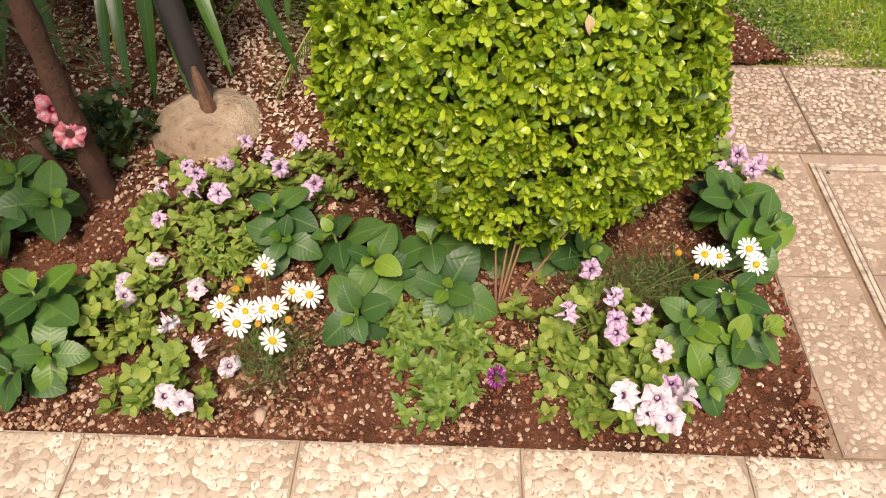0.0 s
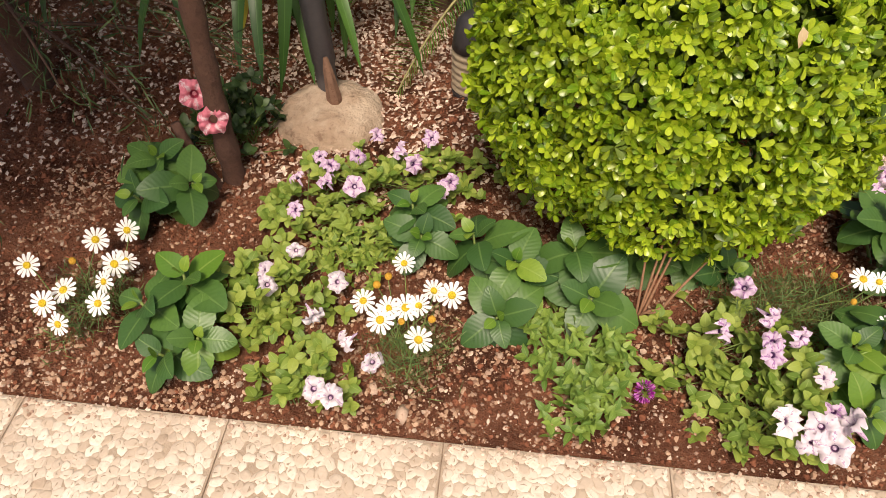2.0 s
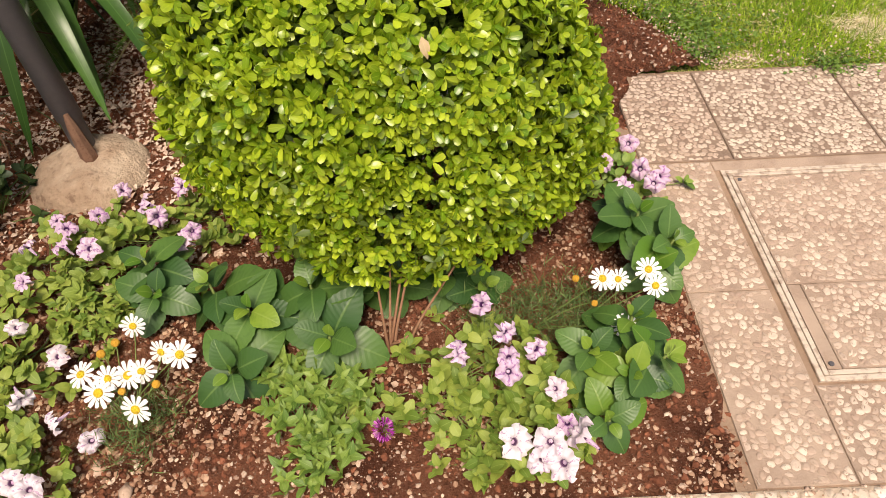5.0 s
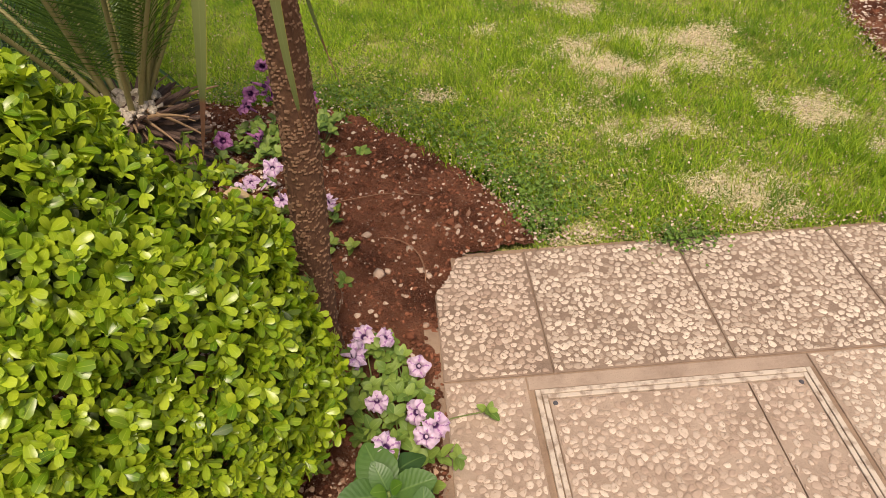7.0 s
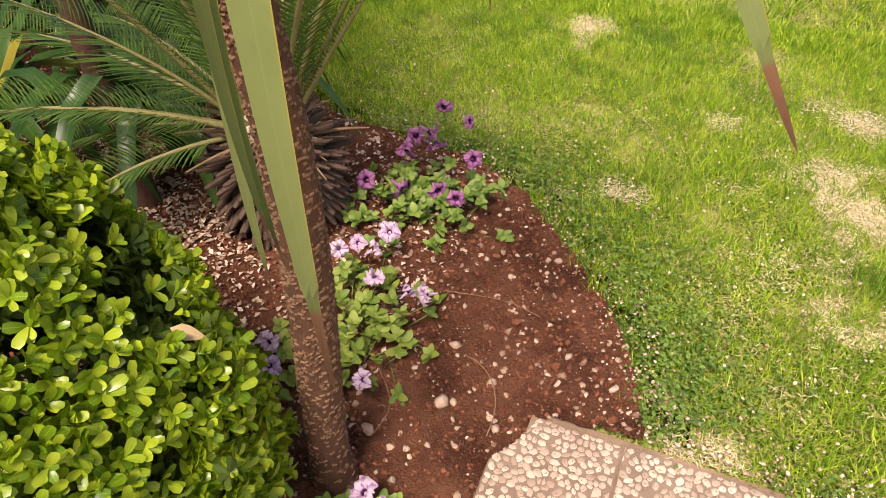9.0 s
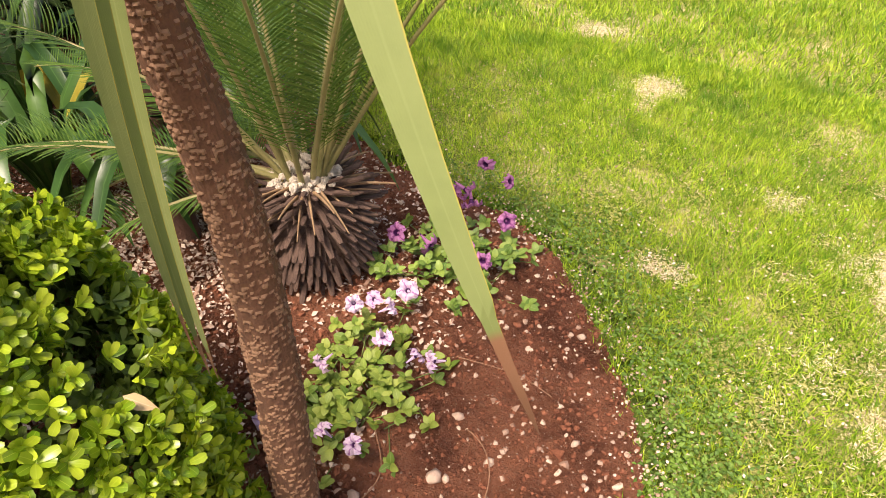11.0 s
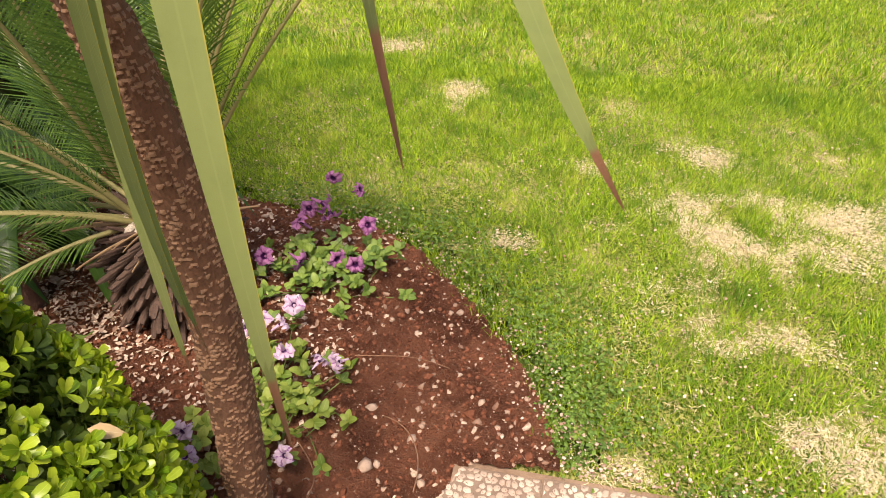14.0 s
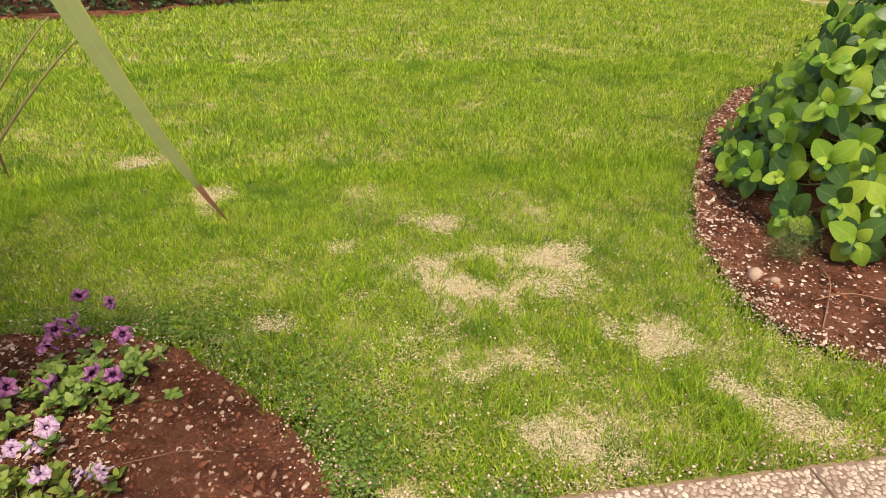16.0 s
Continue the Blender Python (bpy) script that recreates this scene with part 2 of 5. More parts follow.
pink_petal = surface("pink_petal", petal_paint((0.8, 0.2, 0.27), (0.95, 0.72, 0.74), (0.35, 0.03, 0.07), 0.42, 0.2), 0.6, thin=0.2)
magenta_petal = surface("magenta_petal", lambda nt: blend(nt, step(nt, island(nt), 0.3, 0.9), (0.35, 0.015, 0.3), (0.75, 0.25, 0.65)), 0.6, thin=0.2)
cyc_leaf = surface("cycad_leaflet", leaf_paint((0.06, 0.14, 0.025), (0.17, 0.29, 0.05), (0.24, 0.35, 0.08)), 0.25, thin=0.25, gloss=0.6)
cyc_rib = surface("cycad_midrib", bark_paint((0.2, 0.2, 0.06), (0.42, 0.36, 0.16)), 0.5)
cyc_base = surface("old_frond_base", bark_paint((0.03, 0.016, 0.012), (0.2, 0.125, 0.09)), 0.85, lambda nt: grain(nt, 120, 4), 0.004)
dry_stub = surface("dry_stub", bark_paint((0.2, 0.12, 0.06), (0.46, 0.31, 0.17)), 0.8)
wool = surface("pale_crown_wool", lambda nt: blend(nt, grain(nt, 120, 4), (0.6, 0.48, 0.33), (0.9, 0.83, 0.7)), 0.95, lambda nt: grain(nt, 200, 4), 0.012)
sword = surface("sword_leaf", leaf_paint((0.19, 0.25, 0.075), (0.26, 0.32, 0.105), (0.3, 0.36, 0.13), own, tip=(0.34, 0.17, 0.09)), 0.4, lambda nt: mth(nt, "FRACT", mth(nt, "MULTIPLY", uv(nt)[0], 14.0)), 0.0006, thin=0.12)
strap = surface("strap_leaf", leaf_paint((0.03, 0.09, 0.018), (0.09, 0.2, 0.03), (0.12, 0.26, 0.06), own), 0.35, thin=0.12)
strap_yellow = surface("yellowing_strap_leaf", leaf_paint((0.35, 0.3, 0.03), (0.5, 0.42, 0.05), (0.5, 0.45, 0.1), own), 0.45, thin=0.15)
conifer = surface("conifer_spray", leaf_paint((0.035, 0.07, 0.02), (0.11, 0.16, 0.045), (0.1, 0.16, 0.05)), 0.6, thin=0.08)
hedge_leaf = surface("dark_hedge_leaf", leaf_paint((0.02, 0.045, 0.012), (0.07, 0.13, 0.03), (0.1, 0.16, 0.05)), 0.5, thin=0.1)
dry_leaf = surface("dry_leaf", leaf_paint((0.5, 0.36, 0.18), (0.7, 0.56, 0.34), (0.75, 0.62, 0.42), own), 0.7, thin=0.1)
jar_pale = surface("cream_plastic", lambda nt: blend(nt, grain(nt, 20, 4), (0.36, 0.28, 0.18), (0.5, 0.41, 0.29)), 0.4)
jar_dark = surface("dark_plastic", (0.035, 0.032, 0.034), 0.45)


# ---- mesh helpers ----
rng = np.random.default_rng(7)


def mesh(name, V, F, material, UV=None, smooth=False, pick=None):
    """A mesh of equal-sided faces from arrays; UV is given vertex by vertex; pick: a material slot for each face."""
    V, F = np.asarray(V, np.float32).reshape(-1, 3), np.asarray(F, np.int32)
    me = bpy.data.meshes.new(name)
    n, k = F.shape
    me.vertices.add(len(V)), me.loops.add(n * k), me.polygons.add(n)
    me.vertices.foreach_set("co", V.ravel())
    me.loops.foreach_set("vertex_index", F.ravel())
    me.polygons.foreach_set("loop_start", np.arange(0, n * k, k, dtype=np.int32))
    me.polygons.foreach_set("use_smooth", np.full(n, smooth))
    for m in material if isinstance(material, (list, tuple)) else [material]:
        me.materials.append(m)
    if pick is not None:
        me.polygons.foreach_set("material_index", np.asarray(pick, np.int32))
    me.update(calc_edges=True)
    if UV is not None:
        layer = me.uv_layers.new(name="UVMap")
        layer.data.foreach_set("uv", np.asarray(UV, np.float32).reshape(-1, 2)[F.ravel()].ravel())
    me.validate()
    return me


def part(name, me, parent=None, label="", m=None, kind=""):
    ob = new(name, me)
    if m is not None:
        ob.matrix_basis = m
    if parent:
        ob.parent = parent
    return tagged(ob, label, kind=kind)


def thing(name, label, category, at=(0, 0, 0), group=""):
    ob = new(name)
    ob.empty_display_size = 0.05
    ob.location = at
    return tagged(ob, label, category, group)


def leaf(L, W, shape, n=4, fold=0.2, droop=0.3, teeth=0.0):
    """A leaf along +y, three columns wide: vertices, faces and UV."""
    V, U = [], []
    for i in range(n + 1):
        v = 1 - (1 - i / n) ** 1.35
        w = max(W / 2 * shape(v), W * 0.015)
        if teeth and 0 < i < n:
            w *= 1 + teeth * (i % 2)
        y, z = L * v * (1 - 0.25 * droop * v), -L * droop * v * v
        for s in (-1, 0, 1):
            V.append((s * w, y, z + fold * abs(s) * w)), U.append((0.5 + s / 2, v))
    F = [(3 * i + c, 3 * i + c + 1, 3 * i + c + 4, 3 * i + c + 3) for i in range(n) for c in (0, 1)]
    return np.array(V), np.array(F), np.array(U)


def ovate(v):
    return (math.sin(math.pi * (0.97 * v) ** 0.85) ** 0.62) if v > 0 else 0.1


def pointed(v):
    return (math.sin(math.pi * v ** 0.78) ** 0.8) if 0 < v < 1 else 0


def spoon(v):
    return math.sin(math.pi * (0.86 * v) ** 1.35) ** 0.75 if v > 0 else 0.15


def lance(v):
    return math.sin(math.pi * v ** 0.7) if 0 < v < 1 else 0


def unit(a):
    return a / (np.linalg.norm(a, axis=-1, keepdims=True) + 1e-9)


def frames_of(along, up):
    y = unit(np.asarray(along, float))
    x = unit(np.cross(y, np.asarray(up, float)))
    return np.stack([x, y, np.cross(x, y)], -1)


def scatter(shape, R, P, size):
    """Many copies of a leaf in one set of arrays."""
    V, F, U = shape
    out = np.einsum("nij,kj->nki", R * np.asarray(size).reshape(-1, 1, 1), V) + np.asarray(P)[:, None]
    return out.reshape(-1, 3), (F[None] + (np.arange(len(P)) * len(V))[:, None, None]).reshape(-1, F.shape[1]), np.tile(U, (len(P), 1))


def joined(sets):
    at, Vs, Fs, Us = 0, [], [], []
    for V, F, U in sets:
        Vs.append(V), Fs.append(F + at), Us.append(U)
        at += len(V)
    return np.concatenate(Vs), np.concatenate(Fs), np.concatenate(Us)


def tube(points, radii, sides=8, cap=True):
    """A tapered tube through points: vertices, quads, UV."""
    P = np.array(points, float)
    D = unit(np.gradient(P, axis=0))
    up = np.array((0.31, 0.87, 0.38))
    X = unit(np.cross(D, up))
    Y = np.cross(D, X)
    a = np.linspace(0, 2 * np.pi, sides, endpoint=False)
    r = np.broadcast_to(np.asarray(radii, float), (len(P),))
    V = P[:, None] + r[:, None, None] * (np.cos(a)[None, :, None] * X[:, None] + np.sin(a)[None, :, None] * Y[:, None])
    U = np.stack(np.broadcast_arrays(a[None] / 6.2832, np.linspace(0, 1, len(P))[:, None]), -1)
    F = [(i * sides + j, i * sides + (j + 1) % sides, (i + 1) * sides + (j + 1) % sides, (i + 1) * sides + j) for i in range(len(P) - 1) for j in range(sides)]
    V = V.reshape(-1, 3)
    if cap:
        V = np.concatenate([V, P[-1:], P[:1]])
        U = np.concatenate([U.reshape(-1, 2), [[0, 1], [0, 0]]])
        e, b = len(V) - 2, (len(P) - 1) * sides
        F += [(b + j, b + (j + 1) % sides, b + (j + 2) % sides, e) for j in range(0, sides, 2)]
    return V, np.array(F), U.reshape(-1, 2)


def bezier(a, b, c, d, n=12):
    t = np.linspace(0, 1, n)[:, None]
    a, b, c, d = map(np.array, (a, b, c, d))
    return (1 - t) ** 3 * a + 3 * (1 - t) ** 2 * t * b + 3 * (1 - t) * t * t * c + t ** 3 * d


def inside(poly, x, y):
    """Whether points lie in a polygon."""
    hit = np.zeros(np.shape(x), bool)
    for (x0, y0), (x1, y1) in zip(poly, poly[1:] + poly[:1]):
        hit ^= ((y0 > y) != (y1 > y)) & (x < (x1 - x0) * (y - y0) / (y1 - y0 + 1e-12) + x0)
    return hit


def ruggedness(x, y, f):
    return np.array([noise.noise((a * f, b * f, 3.1)) for a, b in zip(x, y)])


def sheet(name, x0, x1, y0, y1, pitch, keep, height, material):
    """A grid of ground, kept where keep(x, y), raised by height(x, y)."""
    nx, ny = int((x1 - x0) / pitch) + 1, int((y1 - y0) / pitch) + 1
    X, Y = np.meshgrid(np.linspace(x0, x1, nx), np.linspace(y0, y1, ny))
    X, Y = X.ravel(), Y.ravel()
    i = (np.arange(ny - 1)[:, None] * nx + np.arange(nx - 1)[None]).ravel()
    F = np.stack([i, i + 1, i + nx + 1, i + nx], 1)
    F = F[keep(X[F].mean(1), Y[F].mean(1))]
    used = np.unique(F)
    remap = np.zeros(len(X), int)
    remap[used] = np.arange(len(used))
    x, y = X[used], Y[used]
    return mesh(name, np.stack([x, y, height(x, y)], 1), remap[F], material, smooth=True)


def lump(seed, flat=0.6, n=5):
    """A rough pebble of unit size, low in polygons."""
    r = np.random.default_rng(seed)
    bm = bmesh.new()
    bmesh.ops.create_icosphere(bm, subdivisions=1, radius=0.5)
    V = np.array([v.co for v in bm.verts]) * (1 + 0.7 * (r.random((len(bm.verts), 1)) - 0.5)) * (1, 0.75, flat)
    F = np.array([[v.index for v in f.verts] for f in bm.faces])
    bm.free()
    return V, F, np.zeros((len(V), 2))


def random_turns(n, tilt=0.4):
    a = rng.random(n) * 6.2832
    up = unit(np.stack([rng.normal(0, tilt, n), rng.normal(0, tilt, n), np.ones(n)], 1))
    return frames_of(np.stack([np.cos(a), np.sin(a), np.zeros(n)], 1), up)


# ---- ground, beds, lawn ----
BED = [(-0.19, -0.917), (-0.19, 0.18), (-0.12, 0.43), (0.11, 0.45), (0.06, 0.62), (-0.02, 0.79), (-0.2, 1.01), (-0.43, 1.246), (-0.64, 1.344),
       (-1.16, 1.42), (-1.5, 1.56), (-2.2, 1.9), (-3.4, 2.5), (-8.0, 3.0), (-8.0, -0.917)]
SIDE_BED = [(1.925, 0.79), (1.78, 0.96), (1.70, 1.15), (1.71, 1.40), (1.79, 1.81), (2.08, 2.41), (2.76, 3.5), (3.51, 4.4), (4.3, 4.75),
            (9.0, 5.2), (9.0, 0.5), (2.6, 0.62)]
FAR_BED = [(-9.0, 7.3), (-2.4, 8.9), (-1.2, 10.4), (3.0, 11.6), (9.0, 12.0), (9.0, 16.0), (-9.0, 16.0)]
BARE = [(0.52, 1.63, 0.14), (0.66, 1.5, 0.17), (0.86, 1.8, 0.16), (1.03, 1.7, 0.17), (0.9, 1.55, 0.16), (0.62, 2.12, 0.1), (0.72, 1.0, 0.09), (0.5, 0.95, 0.1), (0.7, 0.68, 0.1), (0.82, 0.62, 0.1), (1.3, 1.08, 0.11), (1.07, 1.15, 0.07),
        (1.35, 0.8, 0.1), (1.5, 0.6, 0.12), (0.9, 0.56, 0.08), (0.33, 1.2, 0.07), (-0.1, 1.35, 0.07), (0.14, 1.9, 0.07), (1.2, 1.0, 0.08), (-0.5, 2.6, 0.12), (-0.95, 3.15, 0.14), (0.3, 0.5, 0.06)]


def soil_height(x, y):
    z = 0.014 * ruggedness(x, y, 4.0) + 0.011 * ruggedness(x, y, 17.0) + 0.02 * np.abs(ruggedness(x, y, 30.0)) + 0.011 * ruggedness(x, y, 55.0) - 0.003
    rim = np.clip(np.minimum((y + 0.917) / 0.1, 1), 0, 1)
    rim = np.where((y > -0.9) & (y < 0.43), np.minimum(rim, np.clip((-0.19 - x) / 0.08 + 0.02, 0, 1)), rim)
    rim = np.where(y >= 0.43, 1, rim)
    return z * (0.4 + 0.6 * rim) + 0.012 * rim - 0.006


tagged(part("ground", sheet("ground", -150, 150, -150, 150, 10, lambda x, y: x == x, lambda x, y: 0 * x - 0.12, far_ground)),
       "grassy ground reaching to the horizon", "ground", kind="structure")
tagged(part("flower_bed", sheet("flower_bed", -2.7, 0.16, -0.917, 1.6, 0.009, lambda x, y: inside(BED, x, y), soil_height, soil)),
       "red-brown crumbly soil of the flower bed", "soil bed", kind="structure")
tagged(part("flower_bed_back", sheet("flower_bed_back", -8.0, -2.7, -0.917, 3.1, 0.05, lambda x, y: inside(BED, x, y), soil_height, soil)),
       "shaded red-brown soil under the shrubs", "soil bed", kind="structure")
tagged(part("flower_bed_rear", sheet("flower_bed_rear", -2.7, -1.3, 1.6, 2.6, 0.03, lambda x, y: inside(BED, x, y), soil_height, soil)),
       "red-brown soil behind the cycad", "soil bed", kind="structure")
tagged(part("side_bed", sheet("side_bed", 1.6, 9.0, 0.5, 5.3, 0.035, lambda x, y: inside(SIDE_BED, x, y), soil_height, soil)),
       "red-brown soil bed curving along the lawn", "soil bed", kind="structure")
tagged(part("far_bed", sheet("far_bed", -9.0, 9.0, 7.2, 16.0, 0.2, lambda x, y: inside(FAR_BED, x, y), soil_height, soil)),
       "dark soil under the far planting", "soil bed", kind="structure")


def on_lawn(x, y):
    return (y > 0.44) & ~inside(BED, x, y) & ~inside(SIDE_BED, x, y) & ~inside(FAR_BED, x, y)


tagged(part("lawn", sheet("lawn", -9.0, 9.0, 0.4, 16.0, 0.08, lambda x, y: ~inside(BED, x - 0.06, y - 0.06) & ~inside(SIDE_BED, x + 0.06, y - 0.06), lambda x, y: 0.012 * ruggedness(x, y, 1.3) - 0.014, thatch)),
       "patchy green lawn worn thin near the paving", "lawn", kind="structure")


def baldness(x, y):
    b = np.zeros(len(x))
    for cx, cy, r in BARE:
        b = np.maximum(b, np.exp(-((x - cx) ** 2 + (y - cy) ** 2) / (r * r)))
    return b * 0.62 + np.array([0.55 * noise.noise((p * 5, q * 5, 1.7)) + 0.45 * noise.noise((p * 15, q * 15, 4.7)) for p, q in zip(x, y)])


BLADE = (np.array([(-0.5, 0, 0), (0.5, 0, 0), (-0.42, 0.5, 0.05), (0.42, 0.5, 0.05), (0, 1, 0.22)]), np.array([(0, 1, 3), (0, 3, 2), (2, 3, 4)]),
         np.array([(0, 0), (1, 0), (0, 0.5), (1, 0.5), (0.5, 1)]))


def blades(n, x0, x1, y0, y1, width, tall, thin_out=True):
    x, y = rng.uniform(x0, x1, n), rng.uniform(y0, y1, n)
    ok = on_lawn(x + rng.normal(0, 0.022, n), y + rng.normal(0, 0.018, n)) & (y > 0.43)
    x, y = x[ok], y[ok]
    b = baldness(x, y) if thin_out else 0 * x
    ok = rng.random(len(x)) > np.clip(1.9 * b - 0.25, 0, 0.86)
    x, y, b = x[ok], y[ok], b[ok]
    n = len(x)
    tuft = np.array([noise.noise((p * 2.2, q * 2.2, 7.7)) for p, q in zip(x, y)])
    tuft = tuft + 0.8 * np.array([noise.noise((p * 11, q * 11, 2.2)) for p, q in zip(x, y)])
    h = tall * (0.7 + 0.6 * rng.random(n)) * np.clip(1 + 0.6 * tuft, 0.4, 1.9) * (1 - 0.45 * np.clip(b, 0, 1))
    a = rng.random(n) * 6.2832
    lean = rng.normal(0, 0.5, (n, 2))
    R = frames_of(np.column_stack([lean, np.ones(n)]), np.column_stack([np.cos(a), np.sin(a), 0 * a]))
    V, F, U = BLADE
    S = np.stack([width * (0.7 + 0.6 * rng.random(n)), h, h], 1)
    out = np.einsum("nij,nkj->nki", R, V[None] * S[:, None]) + np.column_stack([x, y, 0.012 * 0 * x - 0.012])[:, None]
    return out.reshape(-1, 3), (F[None] + (np.arange(n) * 5)[:, None, None]).reshape(-1, 3), np.tile(U, (n, 1))


near = joined([blades(190000, -2.2, 2.4, 0.42, 3.0, 0.0028, 0.045), blades(105000, -4.5, 4.5, 2.7, 5.8, 0.006, 0.055), blades(100000, -8.0, 8.0, 5.2, 12.5, 0.012, 0.06)])
tagged(part("grass", mesh("grass", near[0], near[1], grass, near[2]), kind="stuff"), "short bright green lawn grass", "grass")

# dead straw on the worn patches and along the paving
n = 70000
k = rng.choice(len(BARE), n, p=np.array([b[2] ** 2 for b in BARE]) / sum(b[2] ** 2 for b in BARE))
c = np.array(BARE)[k]
x, y = c[:, 0] + rng.normal(0, 1, n) * c[:, 2] * 1.1, c[:, 1] + rng.normal(0, 1, n) * c[:, 2] * 0.8
x[:3500], y[:3500] = rng.uniform(0.1, 2.0, 3500), 0.44 + np.abs(rng.normal(0, 0.04, 3500))
x[3500:21500], y[3500:21500] = rng.uniform(-1.2, 2.2, 18000), 0.45 + 2.4 * rng.random(18000) ** 1.3
ok = on_lawn(x, y) & (baldness(x, y) > rng.uniform(0.05, 0.4, n))
x, y = x[ok], y[ok]
n = len(x)
s = scatter((BLADE[0] * (0.08, 1, 0.6), BLADE[1], BLADE[2]), random_turns(n, 0.45), np.column_stack([x, y, rng.uniform(-0.01, 0.01, n)]), 0.009 + 0.016 * rng.random(n))
tagged(part("straw", mesh("straw", s[0], s[1], straw, s[2]), kind="stuff"), "dead straw-coloured grass on worn patches", "dead grass")

# pale crumbs of earth where the grass has died
n = 22000
size = np.array([b[2] ** 2 for b in BARE])
c = np.array(BARE)[rng.choice(len(BARE), n, p=size / size.sum())]
x, y = c[:, 0] + rng.normal(0, 0.85, n) * c[:, 2], c[:, 1] + rng.normal(0, 0.7, n) * c[:, 2]
ok = on_lawn(x, y) & (baldness(x, y) > rng.uniform(0.3, 0.75, n))
s = scatter(lump(61, 0.4), random_turns(ok.sum(), 0.4), np.column_stack([x, y, rng.uniform(-0.01, 0.004, n)])[ok], 0.003 + 0.007 * rng.random(ok.sum()) ** 2)
tagged(part("bare_earth", mesh("bare_earth", s[0], s[1], pale_earth), kind="stuff"), "pale crumbs of bare earth in the lawn", "bare earth")

# small dark weeds along the lawn's edge
edge = [(0.12, 0.47), (0.08, 0.62), (0.02, 0.79), (-0.15, 1.02), (-0.38, 1.26), (-0.6, 1.37), (-1.1, 1.46)]
P = []
for (ax, ay), (bx, by) in zip(edge, edge[1:]):
    q = rng.random((620, 1))
    P.append(np.array((ax, ay)) * (1 - q) + np.array((bx, by)) * q + np.abs(rng.normal(0, 0.13, (620, 1))) * (0.95, 0.55) + rng.normal(0, 0.03, (620, 2)))
P.append(np.column_stack([rng.normal(0.52, 0.06, 350), rng.normal(0.43, 0.03, 350)]))
P = np.concatenate(P)
s = scatter(leaf(1, 0.7, ovate, 2, 0.3, 0.3), random_turns(len(P), 0.7), np.column_stack([P, rng.uniform(0.0, 0.035, len(P))]), 0.008 + 0.01 * rng.random(len(P)))
tagged(part("edge_weeds", mesh("edge_weeds", s[0], s[1], weed, s[2]), kind="stuff"), "low dark green weeds along the lawn edge", "weeds")


# pale chips spilled over the lawn's edges
P = []
for line, m in ((edge, 120), ([(1.93, 0.77), (1.77, 0.95), (1.69, 1.15), (1.7, 1.4), (1.78, 1.82), (2.07, 2.42), (2.75, 3.52), (3.5, 4.42)], 260), ([(0.1, 0.45), (0.9, 0.46), (2.0, 0.46)], 300)):
    for (ax, ay), (bx, by) in zip(line, line[1:]):
        q = rng.random((m, 1))
        P.append(np.array((ax, ay)) * (1 - q) + np.array((bx, by)) * q + rng.normal(0, 0.05, (m, 2)) * (1, 0.6))
P = np.concatenate(P)
fleck = np.column_stack([rng.uniform(-1.3, 2.2, 6500), 0.45 + 2.0 * rng.random(6500) ** 1.8])
P = np.concatenate([P, fleck[on_lawn(fleck[:, 0], fleck[:, 1])]])
P = P[P[:, 1] > 0.445]
s = scatter(lump(77, 0.4), random_turns(len(P), 0.5), np.column_stack([P, rng.uniform(0.0, 0.024, len(P))]), 0.004 + 0.009 * rng.random(len(P)) ** 2)
tagged(part("edge_chips", mesh("edge_chips", s[0], s[1], litter), kind="stuff"), "pale chips and crumbs along the lawn edges", "chips")


# ---- loose pieces on the soil ----
def strewn(name, label, category, material, n, x0, x1, y0, y1, poly, small, large, flat, dense=None, seed=3, power=3.0):
    x, y = rng.uniform(x0, x1, n), rng.uniform(y0, y1, n)
    ok = inside(poly, x, y)
    if dense:
        ok &= rng.random(n) < dense(x, y)
    x, y = x[ok], y[ok]
    n = len(x)
    z = soil_height(x, y)
    size = small + (large - small) * rng.random(n) ** power
    sets, g = [], rng.integers(0, 4, n)
    for i in range(4):
        j = g == i
        sets.append(scatter(lump(seed + i, flat), random_turns(j.sum(), 0.5), np.column_stack([x, y, z + size * flat * 0.2])[j], size[j]))
    V, F, U = joined(sets)
    return tagged(part(name, mesh(name, V, F, material, smooth=False), kind="stuff"), label, category)


def shade_litter(x, y):
    return np.clip(0.1 + 0.9 * np.exp(-((x + 1.75) ** 2 / 1.0 + (y - 0.5) ** 2 / 0.36)) * (0.45 + 0.55 * (x > -1.95)) * np.clip((-0.95 - x) / 0.25, 0.12, 1) + 0.16 * np.exp(-((x + 1.0) ** 2 / 0.3 + (y - 1.0) ** 2 / 0.2)), 0, 1)


strewn("soil_clods", "crumbs and clods of red-brown soil", "soil clods", clod, 34000, -2.7, 0.16, -0.91, 1.6, BED, 0.003, 0.018, 0.75, power=2.2)
strewn("bed_pebbles", "small pale stones strewn on red soil", "pebbles", pale_stone, 4300, -2.7, 0.14, -0.91, 1.6, BED, 0.004, 0.019, 0.45, seed=11, power=2.8)
strewn("bed_crumbs", "tan crumbs and bark bits over the front of the bed", "crumbs", tan_crumb, 30000, -2.4, -0.2, -0.91, -0.1, BED, 0.004, 0.017, 0.5, lambda x, y: np.clip(0.35 + 0.9 * ruggedness(x, y, 5.0), 0.05, 1), 71, 2.0)
strewn("bed_stones", "pale rough stones lying in red soil", "stones", pale_stone, 480, -1.0, 0.12, 0.15, 1.35, BED, 0.007, 0.026, 0.6, seed=81, power=2.0)
